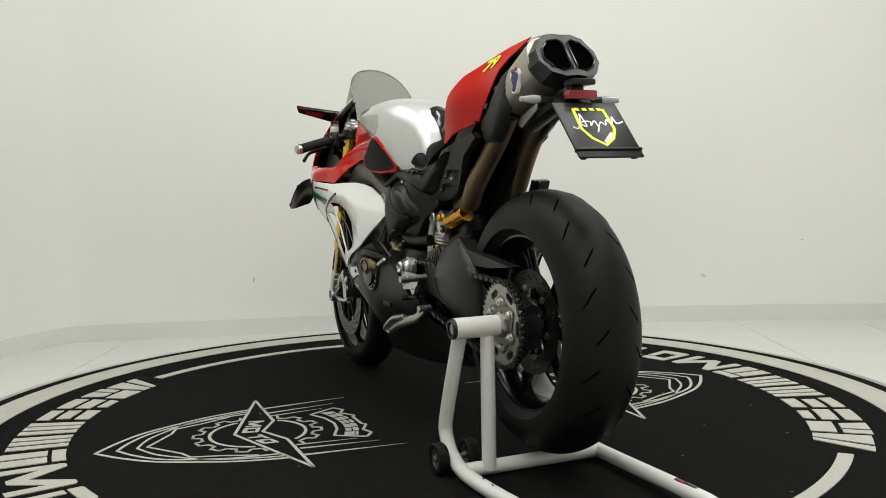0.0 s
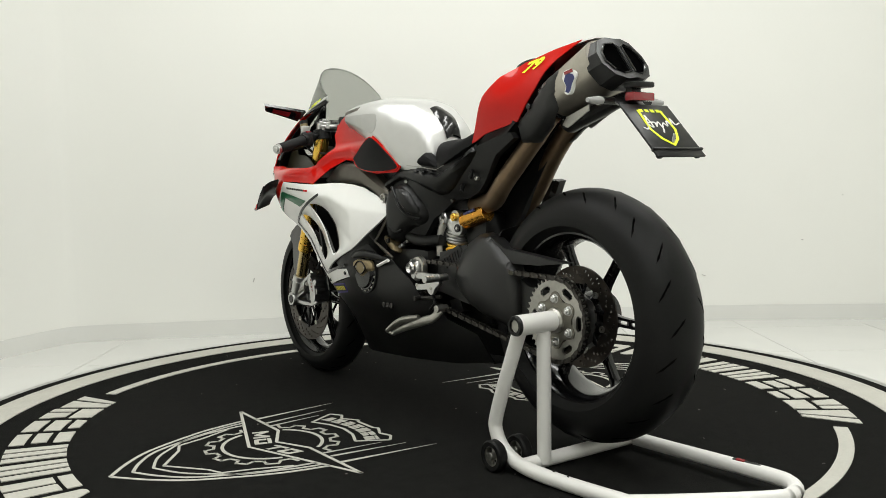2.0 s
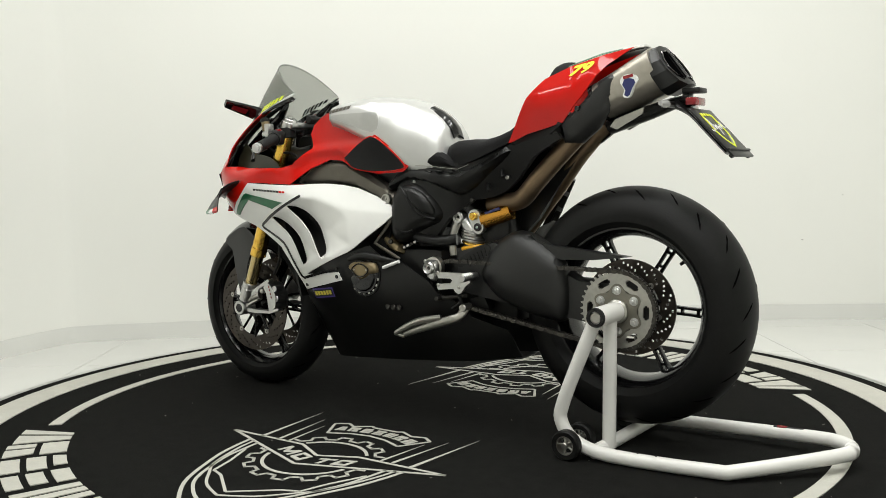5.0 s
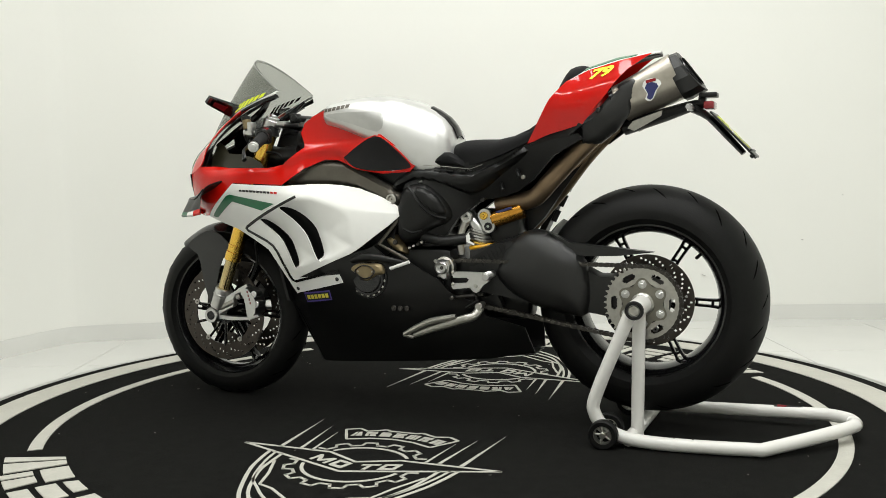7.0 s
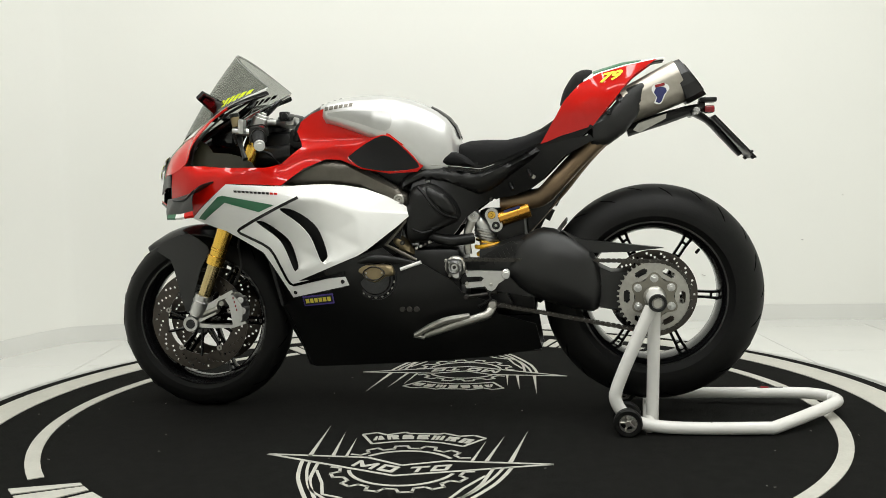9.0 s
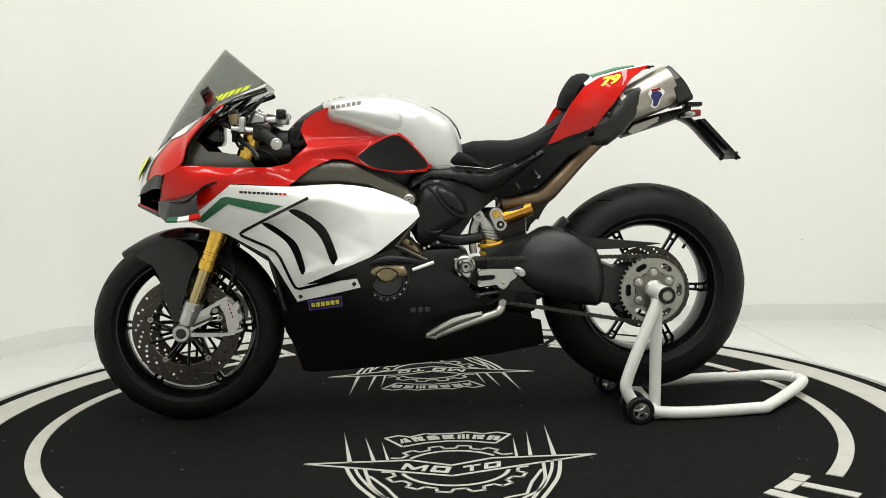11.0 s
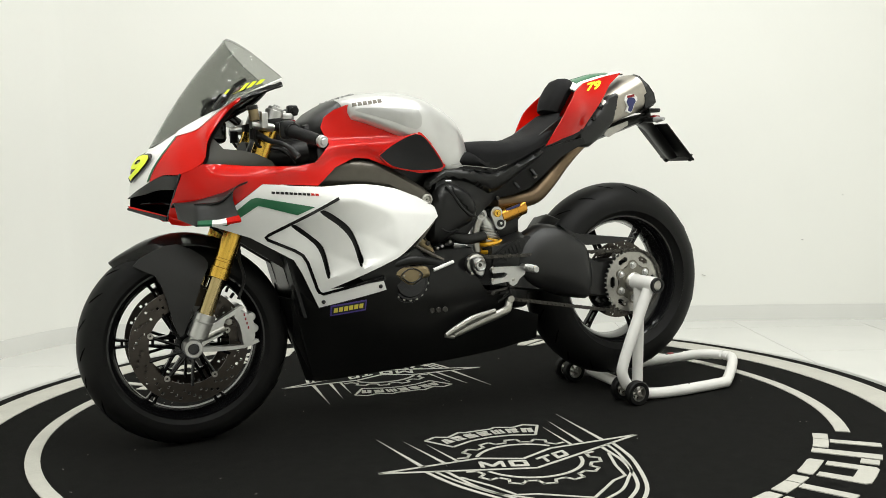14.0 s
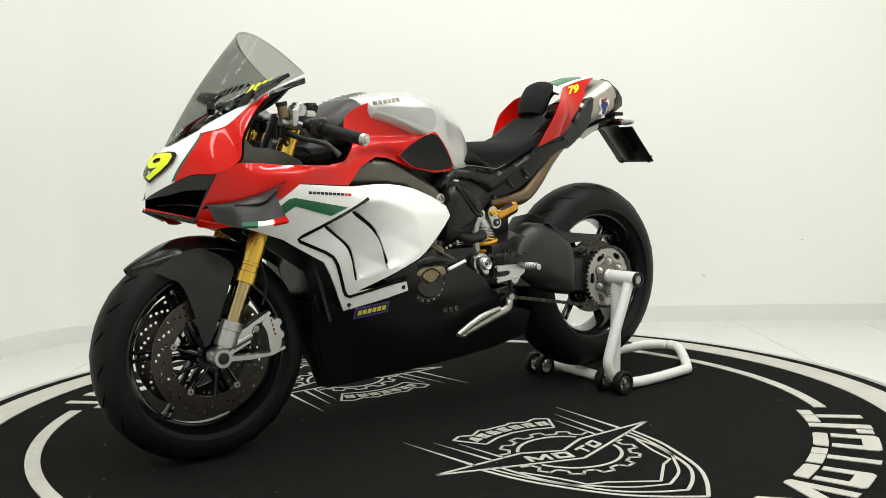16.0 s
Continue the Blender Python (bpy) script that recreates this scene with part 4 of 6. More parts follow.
part("tank_protector", patch(lambda u, v: (lambda x, s: (x - 0.003 - 0.004 * u, s * 0.036 * (1 - 0.45 * abs(u - 0.4)), tank_side(x)[0] + 0.006 - 0.010 * s * s))(0.010 - 0.088 * u, (v - 0.5) * 2), 14, 8, 0.005, (0.6, 0, -0.6)), GLOSSK, tank, "black and clear tank protector")
nosecover = [tank_ring(x, t, l, h, 0.72) for x, t, l, h in ((0.455, 0.915, 0.88, 0.085), (0.435, 0.935, 0.88, 0.112), (0.41, 0.957, 0.90, 0.126), (0.38, 0.975, 0.915, 0.132), (0.35, 0.9905, 0.935, 0.134), (0.315, 1.0035, 0.960, 0.115), (0.28, 1.0135, 0.98, 0.080))]
part("airbox_cover", loft(nosecover), CARBON, bike, "matt carbon airbox cover in front of the tank", sharp=60)

for k in range(4):
    both("cover_slot", box((0.345 - 0.018 * k, 0.070 - 0.006 * k, 0.986 + 0.006 * k), (0.010, 0.018, 0.010), 0.002, pose(0, 0, 0, 20, 15)), EDGE, bike)

# ---- seat and tail
SEATX = [(-0.085, 0.858, 0.795, 0.070), (-0.12, 0.868, 0.79, 0.098), (-0.17, 0.870, 0.792, 0.112), (-0.234, 0.868, 0.81, 0.128), (-0.29, 0.879, 0.832, 0.128), (-0.34, 0.900, 0.855, 0.117), (-0.385, 0.930, 0.885, 0.106), (-0.415, 0.957, 0.91, 0.098), (-0.430, 0.965, 0.94, 0.07)]


def seat_ring(x, top, low, half):
    return [(x, half * math.copysign(abs(math.cos(a)) ** 0.55, math.cos(a)), low + (top - low) * (math.sin(a) ** 0.55 if a <= math.pi else 0)) for a in [math.pi * i / 20 for i in range(21)]]


sr = []
for i in range(len(SEATX) - 1):
    for k in range(3):
        sr.append(seat_ring(*[a + (b - a) * k / 3 for a, b in zip(SEATX[i], SEATX[i + 1])]))
sr.append(seat_ring(*SEATX[-1]))
part("rider_seat", loft(sr), SEATM, bike, "black fabric rider seat", sharp=50)
both("seat_base", dome([(0.004, 0.797), (-0.030, 0.812), (-0.066, 0.832), (-0.100, 0.824), (-0.150, 0.783), (-0.070, 0.788)], 0.098, 0.018, 0.022, cell=0.009, smooth=2), SEATM, bike, "black seat nose pad")
both("seat_pan", panel([(0.0, 0.795), (-0.17, 0.800), (-0.30, 0.865), (-0.42, 0.945), (-0.50, 0.90), (-0.44, 0.855), (-0.34, 0.835), (-0.25, 0.79), (-0.17, 0.765), (-0.05, 0.775)], 0.106, 0.05), BLACK, bike)
both("seat_piping", tube([(0.010, 0.127, 0.795), (-0.07, 0.127, 0.789), (-0.16, 0.127, 0.779), (-0.20, 0.127, 0.792)], 0.0011, 8), STEEL, bike)

part("tail_pad", join(tube([(-0.425, 0, 0.962), (-0.440, 0, 1.00), (-0.468, 0, 1.043), (-0.500, 0, 1.055)], [0.030, 0.036, 0.036, 0.022], 16, smooth=4, flat=1.9)), SEATM, bike, "black tail backrest pad")

TAIL = field([(-0.342, 0.850, 0.131), (-0.375, 0.900, 0.140), (-0.41, 0.965, 0.150), (-0.458, 1.023, 0.122), (-0.516, 1.055, 0.082), (-0.606, 1.078, 0.064), (-0.69, 1.095, 0.045), (-0.598, 1.027, 0.088), (-0.560, 0.980, 0.096), (-0.532, 0.946, 0.098), (-0.498, 0.900, 0.098), (-0.415, 0.874, 0.131), (-0.46, 0.955, 0.140)])
TAILO = [(-0.342, 0.850), (-0.378, 0.912), (-0.413, 0.974), (-0.458, 1.025), (-0.516, 1.058), (-0.606, 1.083), (-0.690, 1.100), (-0.664, 1.083), (-0.623, 1.055), (-0.598, 1.027), (-0.565, 0.984), (-0.532, 0.946), (-0.499, 0.903), (-0.448, 0.886), (-0.400, 0.872), (-0.360, 0.855)]
tails = both("tail_fairing", panel(TAILO, TAIL, 0.004, cell=0.016), RED, bike, "gloss red tail fairing")


def tail_top(u, v):
    x = -0.470 - 0.24 * u
    s = (v - 0.5) * 2
    zt = float(np.interp(-x, [0.47, 0.50, 0.586, 0.713], [1.050, 1.071, 1.095, 1.109]))
    ze = float(np.interp(-x, [0.458, 0.516, 0.606, 0.70], [1.025, 1.058, 1.083, 1.104]))
    w = TAIL(x, ze) - 0.013
    return (x, s * max(0.006, w), zt - (zt - ze) * abs(s) ** 2.2)


part("tail_top", patch(tail_top, 16, 14, 0.004, (0, 0, -1)), WHITE, bike, "white tail top")


def on_top(u0, u1, v0, v1, lift):
    return patch(lambda a, b: Vector(tail_top(u0 + (u1 - u0) * a, v0 + (v1 - v0) * b)) + Vector((0, 0, lift)), 12, 6, 0.003, (0, 0, -1))


part("tail_liner", on_top(0.0, 1.0, 0.03, 0.97, -0.007), BLACK, bike, "black lining under the tail")
for v0, v1 in ((0.10, 0.40), (0.60, 0.90)):
    part("tail_flash", on_top(0.12, 0.72, v0, v1, 0.002), GREEN, bike, "green flash")


def digits(text, size, material, parent, place, name, outline=None):
    """Number lettering, pressed out of the built-in font, laid on by place(x, y)."""
    cu = bpy.data.curves.new("lettering", "FONT")
    cu.body, cu.size, cu.extrude, cu.align_x, cu.align_y = text, size, 0.0, "CENTER", "CENTER"
    cu.resolution_u = 3
    if outline:
        cu.offset = outline
    ob = bpy.data.objects.new("lettering", cu)
    scene.collection.objects.link(ob)
    bpy.context.view_layer.update()
    me = bpy.data.meshes.new_from_object(ob.evaluated_get(bpy.context.evaluated_depsgraph_get()))
    bpy.data.objects.remove(ob)
    bm = bmesh.new()
    bm.from_mesh(me)
    bmesh.ops.triangulate(bm, faces=bm.faces)
    bmesh.ops.subdivide_edges(bm, edges=[e for e in bm.edges if e.calc_length() > size * 0.15], cuts=2, use_grid_fill=False)
    bmesh.ops.triangulate(bm, faces=bm.faces)
    bm.verts.index_update()
    vs = [place(v.co.x, v.co.y) for v in bm.verts]
    fs = [tuple(v.index for v in f.verts) for f in bm.faces]
    bm.free()
    return part(name, (vs, fs), material, parent)


for k, t_ in enumerate(tails):
    s = -1 if k else 1
    def on_tail(lift):
        def place(x, y):
            px, pz = -0.552 - s * x * 0.97 - y * 0.35, 1.048 + y * 0.62 - s * x * -0.20
            return (px, s * (TAIL(px, pz) + lift), pz)
        return place
    digits("79", 0.062, YELLOW, t_, on_tail(0.0025), "race_number", 0.003)

SUB = [(0.002, 0.789), (-0.08, 0.784), (-0.173, 0.772), (-0.25, 0.800), (-0.346, 0.842), (-0.420, 0.862), (-0.490, 0.875), (-0.50, 0.86), (-0.414, 0.815), (-0.345, 0.745), (-0.300, 0.712), (-0.25, 0.694), (-0.182, 0.684), (-0.108, 0.630), (-0.080, 0.590), (-0.055, 0.560), (-0.02, 0.550), (0.04, 0.595), (0.085, 0.630), (0.060, 0.700), (0.05, 0.745)]
SUBW = field([(0.0, 0.785, 0.112), (-0.17, 0.77, 0.115), (-0.34, 0.84, 0.118), (-0.49, 0.872, 0.115), (-0.29, 0.71, 0.075), (-0.17, 0.65, 0.07), (-0.08, 0.56, 0.10), (0.08, 0.63, 0.145), (0.06, 0.71, 0.145), (-0.05, 0.68, 0.135)])
subs = both("subframe_cover", panel(SUB, SUBW, 0.02, cell=0.022), BLACK, bike, "black seat subframe cover")
for k, o in enumerate(subs):
    f_ = flipped if k else (lambda g: g)
    part("side_cover", f_(dome([(0.062, 0.705), (0.040, 0.732), (-0.011, 0.738), (-0.063, 0.704), (-0.093, 0.660), (-0.088, 0.622), (-0.045, 0.600), (-0.012, 0.582), (0.012, 0.562), (0.057, 0.553), (0.076, 0.575), (0.078, 0.620)], lambda x, z: SUBW(x, z) - 0.004, 0.030, 0.030)), BLACK, o, "moulded black side cover")
    part("inner_lobe", f_(dome([(0.000, 0.728), (-0.050, 0.706), (-0.080, 0.664), (-0.078, 0.640), (-0.050, 0.645), (-0.020, 0.672), (0.008, 0.710)], lambda x, z: SUBW(x, z) + 0.020, 0.012, 0.014, cell=0.009)), BLACK, o)
    part("cover_ridge", f_(join(tube([(x, SUBW(x, z) + 0.026, z) for x, z in ((0.030, 0.728), (0.010, 0.705), (-0.017, 0.667), (-0.050, 0.640), (-0.083, 0.631))], 0.0045, 8, smooth=4), tube([(x, SUBW(x, z) + 0.024, z) for x, z in ((0.05, 0.60), (0.02, 0.588), (-0.01, 0.594))], 0.004, 8, smooth=4))), BLACK, o)
    part("seat_arm", f_(dome([(0.090, 0.728), (0.078, 0.752), (0.039, 0.780), (-0.005, 0.787), (-0.075, 0.780), (-0.146, 0.768), (-0.200, 0.782), (-0.270, 0.812), (-0.345, 0.848), (-0.330, 0.815), (-0.260, 0.765), (-0.200, 0.720), (-0.154, 0.700), (-0.127, 0.709), (-0.060, 0.738), (0.013, 0.750), (0.055, 0.735), (0.075, 0.718)], lambda x, z: SUBW(x, z) - 0.002, 0.022, 0.022)), BLACK, o, "black moulded arm under the seat")
    part("arm_link", f_(rod((0.020, SUBW(0.02, 0.742) - 0.01, 0.744), (-0.004, SUBW(0.0, 0.742) + 0.004, 0.743), 0.005, 10)), ALU, o)
    for x, z in ((-0.245, 0.735), (-0.300, 0.775)):
        part("rail_pin", f_(rod((x, SUBW(x, z), z), (x - 0.012, SUBW(x, z) + 0.016, z - 0.022), 0.006, 10)), BLACK, o)
    for x, z in ((-0.185, 0.685), (-0.318, 0.752)):
        part("rail_bolt", f_(rod((x, SUBW(x, z), z), (x, SUBW(x, z) + 0.012, z), 0.0065, 10)), STEEL if z > 0.74 else DARKSTEEL, o)
    for x in (-0.045, -0.085, -0.125):
        part("cover_slot", f_(panel([(x, 0.779), (x - 0.022, 0.776), (x - 0.022, 0.772), (x, 0.775)], 0.133, 0.014)), GLOSSK, o)

# ---- exhaust
for s in (1, -1):
    line = [(-0.215, 0.020, 0.672), (-0.285, 0.036, 0.677), (-0.340, 0.050, 0.690), (-0.388, 0.056, 0.736), (-0.445, 0.048, 0.797), (-0.505, 0.045, 0.855), (-0.58, 0.050, 0.92)]
    if s < 0:
        line = [(-0.24, -0.085, 0.550), (-0.30, -0.080, 0.615), (-0.36, -0.072, 0.682), (-0.402, -0.067, 0.729), (-0.470, -0.060, 0.813), (-0.56, -0.054, 0.905)]
    part("exhaust_pipe", tube(line, 0.0285, 20, smooth=5), PIPE, bike, "heat-tinted exhaust pipe")
HEAT = [(-0.478, 0.900), (-0.520, 0.930), (-0.552, 0.958), (-0.600, 1.012), (-0.640, 1.030), (-0.672, 1.036), (-0.648, 0.975), (-0.628, 0.925), (-0.598, 0.885), (-0.545, 0.846), (-0.492, 0.842), (-0.485, 0.87)]
HEATW = field([(-0.49, 0.87, 0.084), (-0.55, 0.95, 0.088), (-0.60, 1.01, 0.084), (-0.67, 1.035, 0.082), (-0.63, 0.925, 0.088), (-0.60, 0.885, 0.076), (-0.54, 0.847, 0.072), (-0.57, 0.92, 0.092)])
part("pipe_bracket", panel([(-0.20, 0.70), (-0.33, 0.715), (-0.45, 0.83), (-0.49, 0.82), (-0.425, 0.735), (-0.345, 0.625), (-0.27, 0.55), (-0.20, 0.60)], -0.035, 0.02), CARBON, bike, "dark heat shield between the pipes")
part("exhaust_link", tube([(-0.240, 0.030, 0.672), (-0.230, -0.03, 0.64), (-0.235, -0.08, 0.56)], 0.030, 16, smooth=4), PIPE, bike)
strip = join(*[panel([(-0.405 + 0.024 * i, 0.742 - 0.048 * i), (-0.422 + 0.024 * i, 0.736 - 0.048 * i), (-0.404 + 0.024 * i, 0.700 - 0.048 * i), (-0.388 + 0.024 * i, 0.708 - 0.048 * i)], -0.128, 0.004) for i in range(3)], panel([(-0.385, 0.745), (-0.404, 0.740), (-0.318, 0.566), (-0.30, 0.575)], -0.122, 0.05))
part("pipe_guard", strip, CARBON, bike, "slotted black pipe guard")
both("heat_shield", dome(HEAT, lambda x, z: HEATW(x, z) - 0.010, 0.016, 0.020, cell=0.012, smooth=1), CARBON, bike, "matt black exhaust heat shield")
both("shield_bolt", rod((-0.545, 0.08, 0.940), (-0.545, 0.101, 0.940), 0.008, 12), GLOSSK, bike)


def can_ring(k, grow=0.0):
    c0, c1 = Vector((-0.585, 0, 0.955)), Vector((-0.775, 0, 1.042))
    ax = (c1 - c0).normalized()
    up = Vector((-ax.z, 0, ax.x))
    c = c0.lerp(c1, k)
    wide, high = 0.090 + grow, 0.055 + 0.012 * k + grow
    out = []
    for i in range(32):
        a = 2 * math.pi * i / 32
        y = wide * math.copysign(abs(math.cos(a)) ** 0.72, math.cos(a)) * (1.0 - 0.10 * math.sin(a))
        out.append(tuple(c + Vector((0, y, 0)) + up * high * math.copysign(abs(math.sin(a)) ** 0.8, math.sin(a))))
    return out


can = part("silencer", loft([can_ring(k) for k in (0, 0.3, 0.6, 0.92)]), TITAN, bike, "brushed titanium twin silencer", sharp=50)
part("silencer_band", loft([can_ring(k, 0.002) for k in (0.0, 0.06)]), GLOSSK, can)
AXS = (Vector((-0.775, 0, 1.042)) - Vector((-0.585, 0, 0.955))).normalized()
AXU = Vector((AXS.z, 0, -AXS.x)) * -1
CAN0, CAN1 = Vector((-0.585, 0, 0.955)), Vector((-0.775, 0, 1.042))


CAP_RIM = [(0.0, 0.070), (0.030, 0.072), (0.066, 0.058), (0.090, 0.022), (0.088, -0.012), (0.062, -0.050), (0.030, -0.060), (0.0, -0.056), (-0.030, -0.060), (-0.062, -0.050), (-0.088, -0.012), (-0.090, 0.022), (-0.066, 0.058), (-0.030, 0.072)]
BORE = [(0.007, 0.050), (0.034, 0.054), (0.058, 0.042), (0.076, 0.016), (0.072, -0.010), (0.050, -0.036), (0.020, -0.040), (0.007, -0.030)]


def on_cap(y, h, back=0.0):
    """A point of the slanted outlet face; back lies inside it."""
    return tuple(CAN0.lerp(CAN1, 1.055) + Vector((0, y * 0.92, 0)) + AXU * h + AXS * (0.22 * h - back + 0.010 * (1 - abs(y) / 0.09)))


v, f = fill(CAP_RIM, 0.016, [BORE, [(-y, h) for y, h in BORE][::-1]])
cap = part("silencer_end_cap", join(shell([on_cap(y, h) for y, h in v], f, 0.008, tuple(-AXS)), loft([[tuple(CAN0.lerp(CAN1, 0.86) + Vector((0, y * 0.99, 0)) + AXU * h) for y, h in CAP_RIM], [tuple(CAN0.lerp(CAN1, 0.93) + Vector((0, y, 0)) + AXU * h * 1.03) for y, h in CAP_RIM], [on_cap(y, h, 0.006) for y, h in CAP_RIM]])), CARBON, can, "faceted black silencer end cap", sharp=22)
for s in (1, -1):
    bore = [(y * s, h) for y, h in BORE]
    v, f = fill(bore, 0.016)
    # black sheet close behind the face, painted dark for the depth of the outlet
    part("bore_shade", shell([on_cap(y, h, 0.0055) for y, h in v], f, 0.003, tuple(-AXS)), HOLLOW, cap)
    part("outlet_rim", tube([on_cap(y, h, -0.001) for y, h in bore], 0.0030, 6, closed=True), GLOSSK, cap)
BADGE = [(-0.67, 1.002), (-0.678, 1.019), (-0.698, 1.023), (-0.716, 1.018), (-0.722, 1.006), (-0.711, 0.991), (-0.701, 0.967), (-0.691, 0.96), (-0.678, 0.966), (-0.683, 0.982)]
BX, BZ = sum(p[0] for p in BADGE) / len(BADGE), sum(p[1] for p in BADGE) / len(BADGE)
for s in (1, -1):
    f_ = flipped if s < 0 else (lambda g: g)
    shield = part("maker_badge", f_(panel(BADGE, 0.0935, 0.012, smooth=2)), WHITE, can, "white blue and red badge")
    part("badge_mark", f_(panel([(BX + (x - BX) * 0.72, BZ + (z - BZ) * 0.78 - 0.004) for x, z in BADGE], 0.0947, 0.004)), BLUE, shield)
    part("badge_stripe", f_(panel([(BX + 0.016, BZ + 0.024), (BX - 0.012, BZ + 0.030), (BX - 0.014, BZ + 0.022), (BX + 0.014, BZ + 0.016)], 0.0957, 0.004)), LAMPRED, shield)

# ---- plate holder
holder = part("plate_bracket", join(tube([(-0.60, 0, 0.890), (-0.72, 0, 0.925), (-0.80, 0, 0.948), (-0.83, 0, 0.950)], [0.022, 0.020, 0.015, 0.012], 10, smooth=4, flat=1.5), tube([(-0.80, 0, 0.940), (-0.842, 0, 0.913), (-0.890, 0, 0.862), (-0.938, 0, 0.808)], [0.014, 0.010, 0.010, 0.008], 8, smooth=3, flat=4.0)), BLACK, bike, "black plastic plate bracket")
both("bracket_plate", panel([(-0.618, 0.888), (-0.634, 0.908), (-0.718, 0.936), (-0.715, 0.920), (-0.638, 0.880)], 0.045, 0.004), STEEL, bike)
slope = math.degrees(math.atan2(0.926 - 0.798, 0.972 - 0.852))

plate = part("licence_plate", moved(box((0, 0, 0), (0.176, 0.172, 0.006), 0.003), Matrix.Translation((-0.913, -0.003, 0.861)) @ pose(0, 0, 0, 0, -slope)), mat("plate_black", (0.006, 0.006, 0.006), 0.34, Specular_IOR_Level=0.3), bike, "black plate with a yellow shield emblem")
PM = Matrix.Translation((-0.913, -0.003, 0.861)) @ pose(0, 0, 0, 0, -slope)


def on_plate(shape):
    return moved(shape, PM)


def plate_strip(pts, wide):
    v, f = fill(stripe(pts, wide), 0.05)
    return on_plate(shell([(x, y, 0.0042) for x, y in v], f, 0.002, (0, 0, -1)))


part("plate_lip", on_plate(box((-0.066, 0, 0.002), (0.006, 0.176, 0.012), 0.002)), BLACK, plate)
for p in (((0.066, 0.040), (0.0, 0.044), (-0.030, 0.028), (-0.052, 0.0), (-0.030, -0.028), (0.0, -0.044), (0.066, -0.040)),):
    part("shield_emblem", plate_strip(list(p), 0.008), YELLOW, plate, "fluorescent yellow shield outline")
part("shield_head", join(*[plate_strip([(0.064, 0.036 - i * 0.020), (0.064, 0.024 - i * 0.020)], 0.009) for i in range(4)]), YELLOW, plate)
script = [tuple(p)[:2] for p in curve_points([(p[0], p[1], 0) for p in ((0.006, 0.064), (0.002, 0.050), (0.034, 0.034), (0.048, 0.030), (0.008, 0.026), (0.020, 0.040), (0.024, 0.012), (0.010, 0.014), (0.026, 0.000), (0.004, -0.004), (-0.010, 0.004), (0.022, -0.016), (0.012, -0.026), (0.030, -0.034), (0.014, -0.044), (0.040, -0.054), (0.018, -0.058), (0.024, -0.078))], 4)]
part("plate_script", join(*[plate_strip([a, b], 0.0034) for a, b in zip(script, script[1:])]), WHITE, plate, "white handwritten flourish")
part("shield_corner", join(*[plate_strip([(-0.014 - i * 0.009, -0.030 + i * 0.006), (-0.034 - i * 0.004, -0.008 + i * 0.004)], 0.006) for i in range(3)]), ALU, plate)
both("plate_bolt", on_plate(box((-0.080, 0.070, -0.004), (0.012, 0.016, 0.012), 0.003)), BLACK, plate)
part("tail_light", box((-0.845, 0, 0.946), (0.030, 0.078, 0.022), 0.005), LAMPRED, bike, "dark red tail light")
part("light_hood", join(box((-0.842, 0, 0.975), (0.050, 0.060, 0.014), 0.004), box((-0.824, 0, 0.960), (0.020, 0.036, 0.026), 0.004)), BLACK, bike)
for s in (1, -1):
    ind = part("indicator", tube([(-0.80, 0.03 * s, 0.938), (-0.80, 0.085 * s, 0.938)], 0.009, 10), BLACK, bike, "black indicator stalk with a clear lens")
    part("indicator_lens", tube([(-0.80, 0.085 * s, 0.938), (-0.80, 0.10 * s, 0.938), (-0.80, 0.135 * s, 0.938)], [0.009, 0.011, 0.006], 12, flat=1.0), CLEARL, ind, "clear lens")

# ---- swingarm, shock, chain
SWCOVER = [(-0.225, 0.470), (-0.255, 0.545), (-0.300, 0.578), (-0.345, 0.596), (-0.410, 0.582), (-0.470, 0.545), (-0.505, 0.505), (-0.520, 0.430), (-0.512, 0.350), (-0.470, 0.344), (-0.380, 0.362), (-0.290, 0.400), (-0.240, 0.440)]
SWW = field([(-0.345, 0.596, 0.120), (-0.25, 0.54, 0.120), (-0.23, 0.46, 0.130), (-0.36, 0.48, 0.150), (-0.51, 0.50, 0.144), (-0.515, 0.36, 0.142), (-0.40, 0.36, 0.142)])
sw = part("swingarm", join(loft([[(x, y0 + dy, z + dz) for dy, dz in ((-w, -h), (-w * 0.3, -h * 1.15), (w, -h), (w * 1.1, 0), (w, h), (-w * 0.3, h * 1.15), (-w, h), (-w * 1.1, 0))] for x, y0, z, w, h in ((-0.15, 0.02, 0.47, 0.09, 0.06), (-0.28, 0.055, 0.475, 0.06, 0.085), (-0.42, 0.07, 0.445, 0.035, 0.075), (-0.55, 0.08, 0.405, 0.026, 0.055), (-0.68, 0.08, 0.392, 0.024, 0.065), (-0.74, 0.08, 0.385, 0.02, 0.05))]), lathe([(0.02, 0.055), (0.068, 0.055), (0.072, 0.075), (0.066, 0.105), (0.02, 0.105)], 36, (RX, 0, RZ))), CARBON, bike, "black single-sided swingarm")
part("swingarm_cover", dome(SWCOVER, lambda x, z: SWW(x, z) - 0.030, 0.036, 0.075, 0.03, cell=0.014, smooth=2), CARBON, sw, "matt black swingarm guard")
part("chain_guard", panel([(-0.40, 0.590), (-0.46, 0.560), (-0.60, 0.545), (-0.705, 0.534), (-0.600, 0.522), (-0.50, 0.520), (-0.47, 0.53)], lambda x, z: 0.118, 0.03), CARBON, sw, "pointed carbon chain guard")
